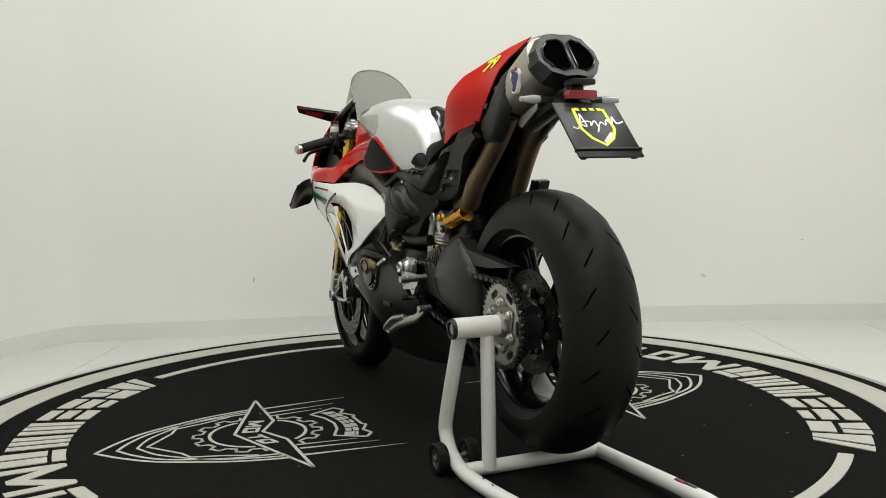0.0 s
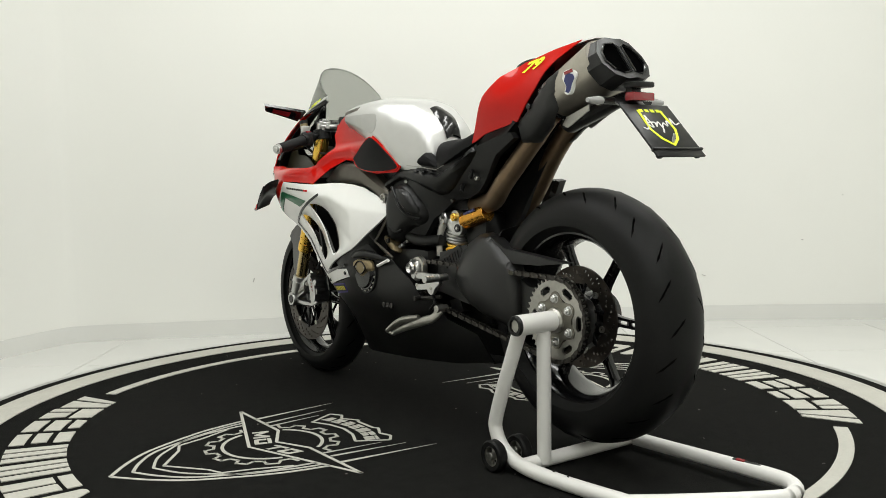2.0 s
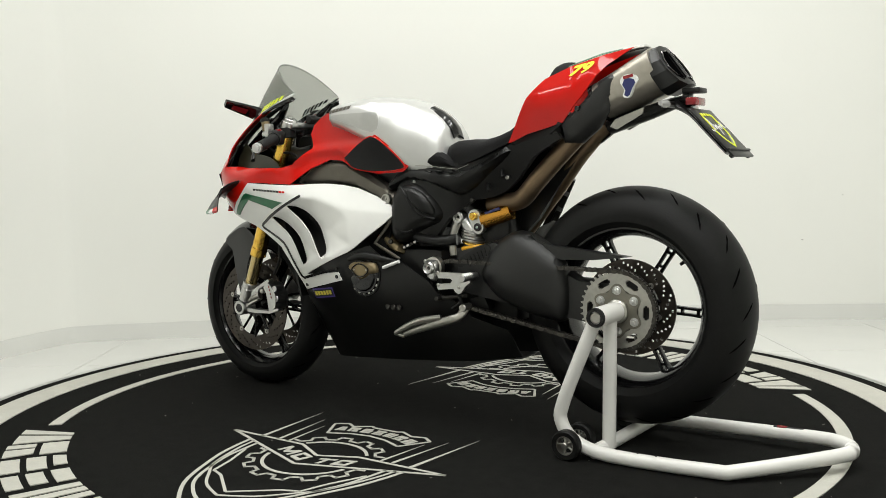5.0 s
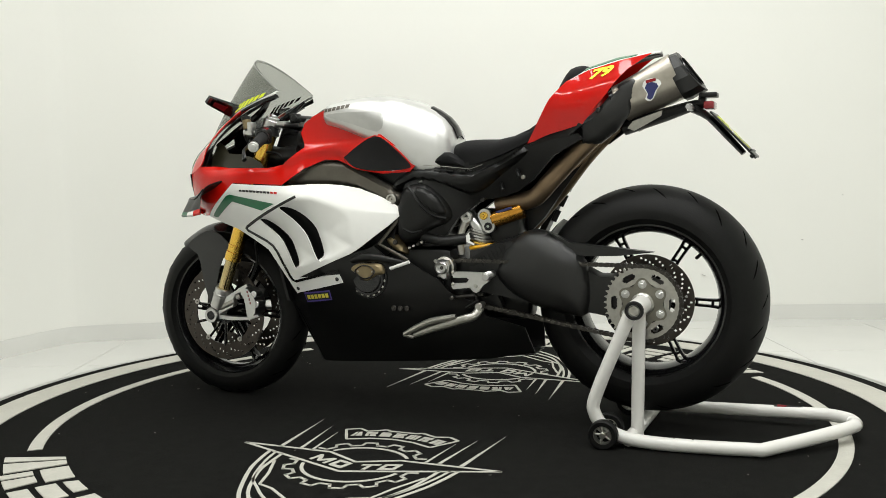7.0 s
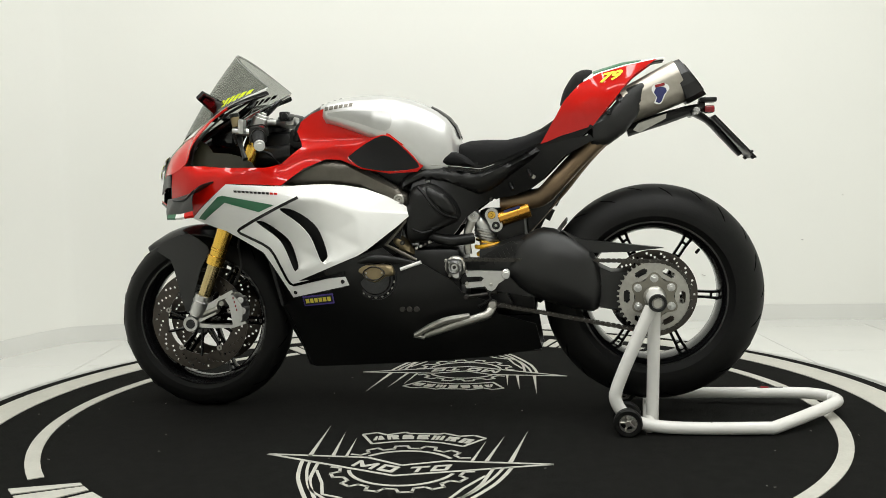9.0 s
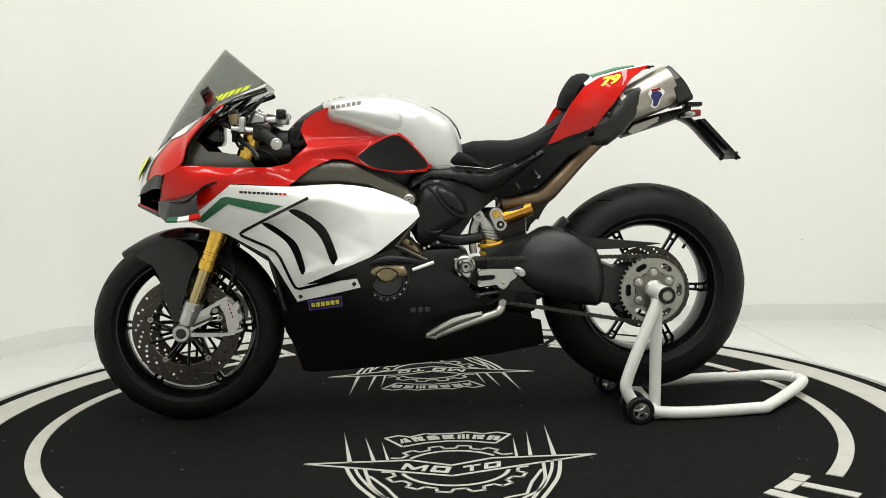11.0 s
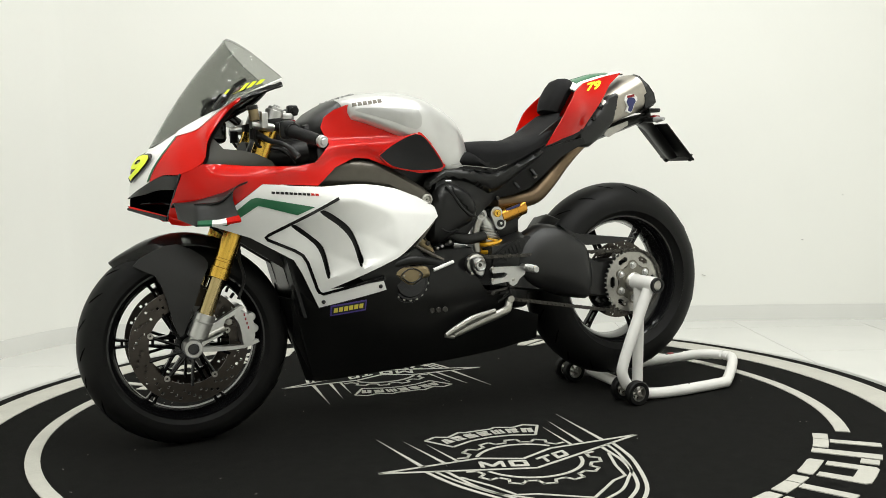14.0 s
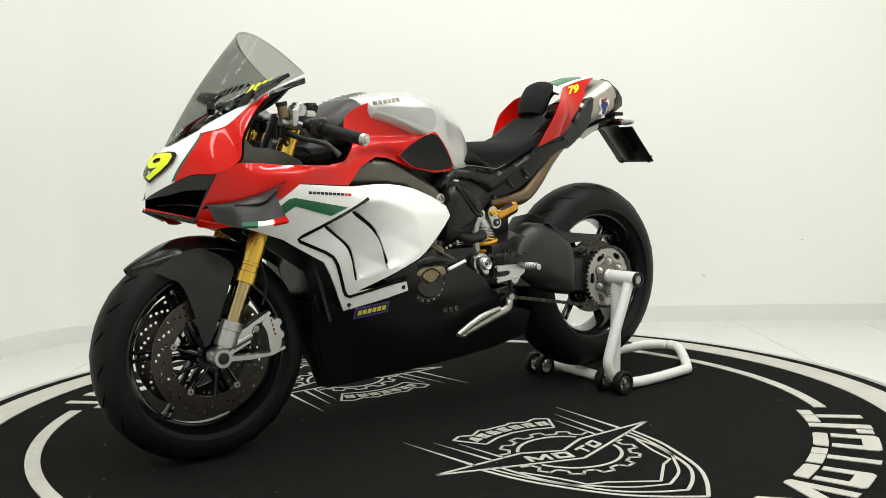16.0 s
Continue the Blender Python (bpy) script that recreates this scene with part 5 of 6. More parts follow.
part("hugger", patch(lambda u, v: (RX + 0.350 * math.cos(radians(8 + 34 * u)), (v - 0.5) * 0.17, RZ + 0.350 * math.sin(radians(8 + 34 * u)) - 0.03 * abs(v - 0.5)), 12, 8, 0.003, (1, 0, 0)), CARBON, sw, "carbon rear hugger")
part("upper_link", box((-0.215, 0, 0.590), (0.15, 0.09, 0.13), 0.02), BLACK, sw)
part("lower_link", join(box((-0.245, 0, 0.375), (0.15, 0.10, 0.12), 0.02), tube([(-0.20, 0, 0.40), (-0.33, 0, 0.37), (-0.38, 0, 0.42)], 0.02, 10)), BLACK, sw)
part("lower_heel", panel([(-0.18, 0.385), (-0.23, 0.40), (-0.25, 0.36), (-0.20, 0.345)], 0.10, 0.03), BLACK, sw)

shock = part("shock_absorber", tube([(-0.128, 0.058, 0.632), (-0.148, 0.055, 0.610), (-0.164, 0.052, 0.585), (-0.170, 0.050, 0.545)], [0.016, 0.022, 0.025, 0.026], 20, smooth=4), ALU, bike, "rear shock absorber with a yellow spring")
for k, (z, r, m) in enumerate(((0.590, 0.030, ALU), (0.581, 0.034, STEEL), (0.572, 0.037, ALU), (0.563, 0.038, STEEL), (0.552, 0.040, GOLD))):
    part("spring_collar", lathe([(0.012, -0.0035), (r - 0.002, -0.0035), (r, -0.002), (r, 0.002), (r - 0.002, 0.0035), (0.012, 0.0035)], 28), m, shock).matrix_local = Matrix.Translation((-0.158 - 0.003 * k, 0.052, z)) @ pose(0, 0, 0, 90, 0, 0) @ pose(0, 0, 0, 0, 0, 12)
coil = [(-0.170 - 0.018 * k / 60 + 0.036 * math.cos(k * 0.33), 0.052 + 0.036 * math.sin(k * 0.33), 0.546 - 0.075 * k / 60 - 0.010 * math.cos(k * 0.33)) for k in range(60)]
part("spring", tube(coil, 0.0068, 8), SPRING, shock, "yellow coil spring")
link = [(-0.186 + 0.021 * math.cos(a), 0.636 + 0.021 * math.sin(a)) for a in [radians(-20 + 20 * i) for i in range(11)]] + [(-0.199 + 0.020 * math.cos(a), 0.603 + 0.020 * math.sin(a)) for a in [radians(160 + 20 * i) for i in range(11)]]
part("shock_clamp", panel(link, 0.078, 0.020), ALU, shock, "silver shock clamp")
part("shock_eye", lathe([(0.006, 0.0), (0.020, 0.0), (0.020, 0.030), (0.017, 0.034), (0.010, 0.034), (0.008, 0.028), (0.006, 0.028)], 24, (-0.129, 0.052, 0.632)), ALU, shock)
part("shock_stay", tube([(-0.129, 0.074, 0.630), (-0.112, 0.078, 0.592), (-0.108, 0.082, 0.555), (-0.112, 0.084, 0.515)], [0.017, 0.013, 0.012, 0.012], 12, smooth=4, flat=0.7), STEEL, shock, "forged silver shock arm")
part("reservoir", join(rod((-0.205, 0.056, 0.622), (-0.300, 0.044, 0.653), 0.0262, 28), rod((-0.262, 0.0488, 0.6406), (-0.266, 0.0483, 0.6419), 0.0270, 28)), AMBER, shock, "gold shock reservoir")
part("reservoir_print", panel([(-0.222, 0.648), (-0.272, 0.664), (-0.274, 0.657), (-0.224, 0.641)], lambda x, z: 0.0755, 0.004), BLUE, shock)
part("adjuster_knob", join(rod((-0.186, 0.072, 0.636), (-0.186, 0.088, 0.636), 0.0125, 16), rod((-0.186, 0.072, 0.636), (-0.186, 0.092, 0.636), 0.006, 6)), GOLD, shock)
part("clamp_bolt", join(rod((-0.199, 0.072, 0.603), (-0.199, 0.084, 0.603), 0.0125, 16)), GLOSSK, shock)
part("clamp_core", rod((-0.199, 0.080, 0.603), (-0.199, 0.0855, 0.603), 0.0045, 10), ALU, shock)

SPC = (RX, 0.125, RZ)
sprocket = part("rear_sprocket", ringplate(0.060, 0.104, -0.003, 0.003, 252, 10, lambda k, j: j in (3, 4, 5, 6) and min(k % 42, 42 - k % 42) < (10 if j in (4, 5) else 8), SPC, outer=lambda k: 0.1115 if (k % 6) in (0, 1) else 0.1035), STEEL, rear_wheel, "steel chain sprocket with slots")
part("sprocket_carrier", ringplate(0.030, 0.066, -0.012, 0.0055, 144, 2, lambda k, j: False, SPC, outer=lambda k: 0.0655 + 0.009 * math.cos(6 * (2 * math.pi * k / 144 - 0.5))), mat("olive_grey_carrier", (0.20, 0.19, 0.16), 0.4, metal=0.9), sprocket)
for i in range(6):
    a = 2 * math.pi * i / 6 + 0.5
    p = (SPC[0] + 0.056 * math.cos(a), SPC[1], SPC[2] + 0.056 * math.sin(a))
    part("sprocket_nut", join(rod((p[0], p[1], p[2]), (p[0], p[1] + 0.014, p[2]), 0.0105, 6), rod((p[0], p[1], p[2]), (p[0], p[1] + 0.018, p[2]), 0.0055, 10), rod((p[0], p[1], p[2]), (p[0], p[1] + 0.006, p[2]), 0.0135, 16)), ALU, sprocket)
part("axle_nut", join(lathe([(0.014, 0), (0.034, 0), (0.032, 0.012), (0.024, 0.020), (0.014, 0.020)], 24, SPC)), STEEL, sprocket, "steel axle nut")
part("rear_hub", lathe([(0.02, -0.05), (0.058, -0.05), (0.062, 0.0), (0.055, 0.05), (0.02, 0.06)], 36, (RX, 0.05, RZ)), DARKSTEEL, rear_wheel)
part("rear_caliper", box((-0.60, 0.052, 0.315), (0.05, 0.04, 0.07), 0.01, pose(0, 0, 0, 0, 40)), GLOSSK, sw)


def chain_path():
    """The line of the chain: round the rear sprocket and forward to the drive sprocket."""
    fr_c, fr_r, rr = Vector((-0.125, 0.44)), 0.062, 0.1075
    rc = Vector((RX, RZ))
    d = fr_c - rc
    base = math.atan2(d.y, d.x)
    off = math.acos((rr - fr_r) / d.length)
    pts = []
    a0, a1 = base + off, base + 2 * math.pi - off
    for i in range(41):
        a = a0 + (a1 - a0) * i / 40
        pts.append(rc + Vector((math.cos(a), math.sin(a))) * rr)
    b0, b1 = base - off, base + off
    for i in range(13):
        a = b0 + (b1 - b0) * i / 12
        pts.append(fr_c + Vector((math.cos(a), math.sin(a))) * fr_r)
    return pts + [pts[0]]


cp = chain_path()
acc = [0.0]
for a, b in zip(cp, cp[1:]):
    acc.append(acc[-1] + (b - a).length)
count = int(acc[-1] / 0.01588) // 2 * 2
links = []
for i in range(count):
    def at_len(s):
        return Vector((np.interp(s, acc, [p.x for p in cp]), np.interp(s, acc, [p.y for p in cp])))
    a, b = at_len(acc[-1] * i / count), at_len(acc[-1] * (i + 1) / count)
    m = (a + b) / 2
    ang = math.degrees(math.atan2(b.y - a.y, b.x - a.x))
    w = 0.0095 if i % 2 else 0.0065
    for s in (1, -1):
        o = [((0.012 * math.cos(t), 0.0072 * math.sin(t) * (0.75 + 0.25 * abs(math.cos(t))))) for t in [2 * math.pi * k / 10 for k in range(10)]]
        v = [(x, s * w - 0.001, z) for x, z in o] + [(x, s * w + 0.001, z) for x, z in o]
        f = [tuple(range(10)), tuple(range(19, 9, -1))] + [(k, (k + 1) % 10, 10 + (k + 1) % 10, 10 + k) for k in range(10)]
        links.append(moved((v, f), Matrix.Translation((m.x, 0.125, m.y)) @ pose(0, 0, 0, 0, -ang)))
    links.append(rod((a.x, 0.113, a.y), (a.x, 0.1365, a.y), 0.004, 8))
part("drive_chain", join(*links), mat("chain_steel", (0.060, 0.056, 0.050), 0.36, metal=0.9), bike, "dark steel drive chain")

part("coolant_hose", tube([(0.06, 0.10, 0.60), (0.0, 0.118, 0.575), (-0.06, 0.115, 0.560), (-0.13, 0.09, 0.565)], 0.017, 12, smooth=5), BLACK, bike, "black coolant hose")
part("pivot_casting", join(lathe([(0.004, 0.0), (0.034, 0.0), (0.032, 0.016), (0.024, 0.020), (0.022, 0.012), (0.004, 0.012)], 28, (-0.078, 0.130, 0.482)), rod((-0.050, 0.135, 0.500), (-0.050, 0.150, 0.500), 0.006, 10), rod((-0.062, 0.135, 0.455), (-0.062, 0.150, 0.455), 0.006, 10)), STEEL, bike, "silver swingarm pivot casting")
part("front_sprocket_cover", panel([(-0.09, 0.500), (-0.15, 0.505), (-0.195, 0.480), (-0.185, 0.42), (-0.12, 0.41), (-0.08, 0.45)], 0.110, 0.02, smooth=2), BLACK, bike, "black front sprocket cover")
ribs = part("chain_guide", panel([(-0.150, 0.485), (-0.160, 0.512), (-0.205, 0.538), (-0.250, 0.557), (-0.268, 0.548), (-0.255, 0.500), (-0.215, 0.474)], 0.118, 0.012), BLACK, sw, "ribbed black chain guide")
for i in range(6):
    part("rib", panel([(-0.178 - 0.013 * i, 0.512 + 0.006 * i), (-0.183 - 0.013 * i, 0.514 + 0.006 * i), (-0.200 - 0.011 * i, 0.486 + 0.007 * i), (-0.195 - 0.011 * i, 0.484 + 0.007 * i)], 0.1205, 0.004), BLACK, ribs)

# ---- rearset, side stand
rs = part("rearset_plate", panel([(-0.114, 0.466), (-0.119, 0.472), (-0.16, 0.473), (-0.231, 0.471), (-0.239, 0.466), (-0.231, 0.444), (-0.214, 0.433), (-0.203, 0.416), (-0.192, 0.41), (-0.18, 0.415), (-0.173, 0.425), (-0.118, 0.419), (-0.113, 0.427), (-0.116, 0.436), (-0.161, 0.44), (-0.17, 0.449), (-0.162, 0.455), (-0.119, 0.454)], 0.177, 0.013), ALU, bike, "machined aluminium footrest bracket")
part("pivot_plate", dome([(-0.056, 0.502), (-0.097, 0.504), (-0.104, 0.471), (-0.09, 0.44), (-0.072, 0.449), (-0.055, 0.473)], 0.156, 0.010, 0.008, 0.010, cell=0.008, smooth=2), ALU, rs)
part("pivot_cap", lathe([(0.006, 0.0), (0.019, 0.0), (0.020, 0.012), (0.016, 0.018), (0.010, 0.010), (0.006, 0.010)], 28, (-0.079, 0.160, 0.482)), ALU, rs)
part("pivot_core", rod((-0.079, 0.160, 0.482), (-0.079, 0.172, 0.482), 0.006, 6), DARKSTEEL, rs)
for x, z in ((-0.118, 0.470), (-0.118, 0.434), (-0.192, 0.430)):
    part("plate_bolt", rod((x, 0.174, z), (x, 0.1795, z), 0.0055, 10), STEEL, rs)
part("footrest", join(rod((-0.236, 0.150, 0.466), (-0.242, 0.235, 0.464), 0.0105, 16), *[rod((-0.2372 - 0.0006 * i, 0.182 + i * 0.010, 0.4657), (-0.2373 - 0.0006 * i, 0.186 + i * 0.010, 0.4656), 0.0125, 16) for i in range(5)]), ALU, rs, "knurled aluminium footrest")
part("gear_lever", join(tube([(-0.205, 0.150, 0.404), (-0.165, 0.158, 0.398), (-0.115, 0.160, 0.392)], 0.006, 8), rod((-0.115, 0.150, 0.392), (-0.115, 0.185, 0.392), 0.007, 10)), DARKSTEEL, rs)
part("gear_rod", tube([(-0.175, 0.165, 0.425), (-0.19, 0.16, 0.385), (-0.15, 0.15, 0.36)], 0.005, 8), BLACK, rs)
stay = part("side_stand", join(tube([(-0.192, 0.145, 0.362), (-0.178, 0.160, 0.338), (-0.145, 0.172, 0.326), (-0.05, 0.176, 0.296), (0.015, 0.174, 0.272)], [0.014, 0.014, 0.014, 0.012, 0.009], 12, smooth=4, flat=0.7), tube([(-0.125, 0.176, 0.336), (-0.05, 0.182, 0.320), (0.00, 0.182, 0.298), (0.045, 0.180, 0.274)], [0.008, 0.011, 0.011, 0.008], 10, smooth=4), tube([(0.048, 0.180, 0.274), (0.016, 0.174, 0.266)], 0.007, 10)), STEEL, bike, "folded dull steel side stand")
part("stand_pivot", rod((-0.192, 0.12, 0.366), (-0.192, 0.160, 0.366), 0.012, 14), STEEL, stay)

# ---- nose, screen, lamps, wings, mirrors
S_EDGE = [(0.872, 0.0, 0.850), (0.862, 0.025, 0.855), (0.825, 0.062, 0.880), (0.790, 0.082, 0.903), (0.755, 0.095, 0.924), (0.710, 0.104, 0.948), (0.630, 0.110, 0.991), (0.512, 0.112, 1.045)]
O_EDGE = [(0.930, 0.0, 0.716), (0.906, 0.055, 0.742), (0.855, 0.130, 0.776), (0.814, 0.186, 0.779), (0.757, 0.206, 0.812), (0.735, 0.188, 0.880), (0.648, 0.148, 0.976), (0.515, 0.118, 1.034)]
SC, OC = curve_points(S_EDGE, 8), curve_points(O_EDGE, 8)


def nose(u, v, s=1):
    k = u * (len(SC) - 1)
    i = min(int(k), len(SC) - 2)
    a, b = SC[i].lerp(SC[i + 1], k - i), OC[i].lerp(OC[i + 1], k - i)
    p = a.lerp(b, v)
    out = Vector((0.6, 0.8 * min(1, u * 3), 0.25)).normalized()
    p = p + out * 0.018 * math.sin(math.pi * v) * (1 - 0.6 * u)
    return (p.x, p.y * s, p.z)



def nose_split(v):
    """Where the white number panel gives way to the red cowl."""
    return (1.45 + 1.5 * (1 - v) ** 1.3) / 7


def trim_foot(g):
    """How far the white trim reaches down from the screen at g along the nose."""
    return 0.12 + 0.24 * min(1, max(0, g - 0.40) * 3) + 0.46 * min(1, max(0, g - 0.80) * 6)


def cowl_fn(u, v, s, end=0.865):
    w = 0.05 + 0.95 * v
    n0 = nose_split(w)
    return nose(n0 + (end - n0) * u, w, s)


for s in (1, -1):
    back = (-0.6, -0.5 * s, -0.3)
    cowl = part("nose_cowl", patch(lambda u, v: cowl_fn(u, v, s), 30, 12, 0.004, back), RED, bike, "gloss red nose cowl")
    part("screen_trim", patch(lambda u, v: Vector(nose(nose_split(0.1 * v) - 0.03 + (1.03 - nose_split(0.1 * v)) * u, trim_foot(0.39 + 0.61 * u) * v, s)) + Vector((0.0014, 0.0009 * s, 0.0024)), 30, 4, 0.004, back), WHITE, bike, "white trim below the screen")
    part("screen_arm", patch(lambda u, v: nose(0.868 + 0.13 * u, trim_foot(0.868 + 0.13 * u) * (1 - v) + v * (1 + 0.9 * u) + 0.01, s), 8, 4, 0.006, back), GLOSSK, bike, "black arm behind the cowl")
    part("cowl_liner", patch(lambda u, v: Vector(nose(0.02 + 0.955 * u, 0.02 + 0.96 * v, s)) + Vector((-0.011, -0.008 * s, -0.007)), 30, 8, 0.002, back), BLACK, cowl, "black inner lining")
    part("green_line", patch(lambda u, v: Vector(nose(nose_split(0.12 + 0.86 * u) - 0.011 + 0.012 * v, 0.12 + 0.86 * u, s)) + Vector((0.0022, 0.0016 * s, 0.001)), 14, 2, 0.002, back), GREEN, cowl)
front = part("nose_panel", join(patch(lambda u, v: nose(nose_split(v) * u, v, 1), 14, 20, 0.004, (-1, 0, -0.2)), patch(lambda u, v: nose(nose_split(v) * u, v, -1), 14, 20, 0.004, (-1, 0, -0.2))), WHITE, bike, "white nose number panel")


def on_nose(lift, shift=0.0):
    def place(x, y):
        v = 0.49 - y / 0.150 + 1.6 * abs(x + shift)
        q = Vector(nose(min(0.36, abs(x + shift) * 4.0), v, 1 if x + shift > 0 else -1))
        return tuple(q + Vector((lift, 0, lift * 0.4)))
    return place


digits("79", 0.110, GLOSSK, front, on_nose(0.007), "race_number_outline", 0.008)
digits("79", 0.110, YELLOW, front, on_nose(0.0095), "race_number", 0.003)

for s in (1, -1):
    C, D = Vector((0.843, 0.117 * s, 0.657)), Vector((0.932, 0.008 * s, 0.684))
    def brow_line(u):
        k = u * 3 / 7 * (len(OC) - 1)
        i = int(k)
        p = OC[i].lerp(OC[i + 1], k - i)
        return Vector((p.x, max(p.y, 0.008) * s, p.z))
    def lens(u, v, d=0.0):
        p = brow_line(u).lerp(D.lerp(C, u), v)
        return p + Vector((0.8, 0.3 * s, 0)) * d
    def intake(u, v):
        deep = min(1, u * 6, (1 - u) * 8) * min(1, v * 6, (1 - v) * 7)
        return lens(u, v, -0.003 - 0.055 * deep)
    lamp = part("headlight", patch(intake, 20, 14, 0.004, (-0.8, 0, 0)), HOLLOW, bike, "deep black headlight intake")
    part("headlight_brow", patch(lambda u, v: lens(u, 0.02 + (0.10 + 0.24 * min(1, u * 2.2) - 0.10 * max(0, u - 0.7)) * v, 0.003 + 0.004 * v), 14, 5, 0.004, (-0.8, 0, 0)), CARBON, lamp, "smoked upper lens")
    part("headlight_rim", tube([lens(i / 10, 1.0, 0.002) for i in range(11)], [0.004, 0.006, 0.007], 8), GLOSSK, lamp, "black lower lip")
    part("headlight_side", tube([lens(1.0, i / 6, 0.001) for i in range(7)], 0.0035, 8), GLOSSK, lamp)
    part("lamp_ridge", tube([lens(0.10, 0.62, -0.030), lens(0.45, 0.66, -0.048), lens(0.80, 0.72, -0.040)], [0.003, 0.006, 0.003], 10, smooth=2), GLOSSK, lamp, "black inner ridge")
part("chin", patch(lambda u, v: (0.934 - 0.135 * u, (v - 0.5) * 2 * (0.012 + 0.158 * u), 0.683 - 0.041 * u + 0.010 * abs(v - 0.5)), 10, 10, 0.005, (0, 0, 1)), RED, bike)
part("inner_cowl", patch(lambda u, v: (0.74 - 0.26 * u, (v - 0.5) * 2 * 0.185, 0.79 - 0.03 * u), 4, 6, 0.004, (0, 0, -1)), BLACK, bike)
both("cockpit_panel", panel([(0.754, 0.795), (0.752, 0.840), (0.735, 0.885), (0.712, 0.872), (0.690, 0.846), (0.640, 0.842), (0.600, 0.832), (0.560, 0.812), (0.54, 0.785), (0.70, 0.78)], lambda x, z: 0.160 - 0.30 * max(0, z - 0.8), 0.004), mat("olive_composite", (0.026, 0.024, 0.014), 0.32), bike, "olive grey inner cockpit panel")
part("side_inner", join(panel([(0.70, 0.62), (0.50, 0.73), (0.10, 0.66), (0.10, 0.52), (0.40, 0.36), (0.49, 0.40), (0.52, 0.50)], 0.085, 0.01), flipped(panel([(0.70, 0.62), (0.50, 0.73), (0.10, 0.66), (0.10, 0.52), (0.40, 0.36), (0.49, 0.40), (0.52, 0.50)], 0.085, 0.01)), patch(lambda u, v: (0.56 - 0.08 * u, (v - 0.5) * 0.30, 0.66 - 0.30 * u), 4, 6, 0.01, (-1, 0, 0))), BLACK, bike, "dark radiator duct")

SCT = Vector((0.648, 0, 1.162))


def screen_fn(u, v):
    """u from the left edge across to the right, v from the foot to the top edge."""
    s = (u - 0.5) * 2
    a = abs(s)
    k = a * (len(SC) - 1)
    i = min(int(k), len(SC) - 2)
    foot = SC[i].lerp(SC[i + 1], k - i)
    side = Vector((0.512, 0.112, 1.045))
    top = SCT.lerp(side, a ** 1.9)
    top.y = 0.112 * math.sin(a * math.pi / 2) ** 0.9
    foot = Vector((foot.x, foot.y, foot.z))
    p = foot.lerp(top, v)
    p += Vector((0.25, 0.0, 0.35)) * 0.030 * math.sin(math.pi * v) * (1 - a)
    return (p.x, p.y * (1 if s >= 0 else -1), p.z + 0.003)


screen = part("windscreen", patch(screen_fn, 40, 16, 0.003, (-0.7, 0, -0.4)), SCREEN, bike, "smoked grey tall racing windscreen", sharp=60)
part("screen_edge", tube([Vector(screen_fn(u, 0.985)) + Vector((0, 0, 0.0005)) for u in [0.01 + i * 0.98 / 40 for i in range(41)]], 0.0013, 6), mat("grey_edge", (0.25, 0.25, 0.24), 0.3), screen)
both("screen_stay", tube([(0.79, 0.055, 0.876), (0.69, 0.080, 0.926), (0.60, 0.092, 0.976), (0.545, 0.108, 1.026)], [0.010, 0.012, 0.011, 0.004], 10, smooth=4, flat=1.6), GLOSSK, bike, "black screen rail")
part("dash_board", join(box((0.66, 0, 0.945), (0.02, 0.150, 0.085), 0.006, pose(0, 0, 0, 0, 55)), box((0.70, 0, 0.90), (0.08, 0.10, 0.07), 0.015)), GLOSSK, bike, "black instrument display")
for s in (1, -1):
    for i in range(6):
        a0 = 0.5 + s * (0.456 - i * 0.0185)
        quad = lambda u, v: Vector(screen_fn(a0 - s * 0.0125 * u, 0.26 - 0.012 * i + (0.24 - 0.012 * i) * v)) + Vector((0.001, 0.0025 * s, 0.001))
        part("screen_lettering", patch(quad, 2, 2, 0.001, (-0.4, -0.4 * s, 0)), YELLOW if s > 0 else GLOSSK, screen)


def wing_fn(u, v, s):
    inner = [Vector(p) for p in ((0.838, 0.150, 0.692), (0.775, 0.198, 0.708), (0.705, 0.230, 0.730), (0.649, 0.250, 0.757))]
    outer = [Vector(p) for p in ((0.828, 0.205, 0.664), (0.792, 0.276, 0.646), (0.738, 0.305, 0.647), (0.684, 0.321, 0.656))]
    k = u * 3
    i = min(int(k), 2)
    a, b = inner[i].lerp(inner[i + 1], k - i), outer[i].lerp(outer[i + 1], k - i)
    p = a.lerp(b, v) + Vector((0, 0, 1)) * (0.022 * math.sin(math.pi * v))
    if u > 0.6:
        p += Vector((0.030, 0, 0)) * math.sin(math.pi * v) * (u - 0.6) / 0.4
    return Vector((p.x, p.y * s, p.z))


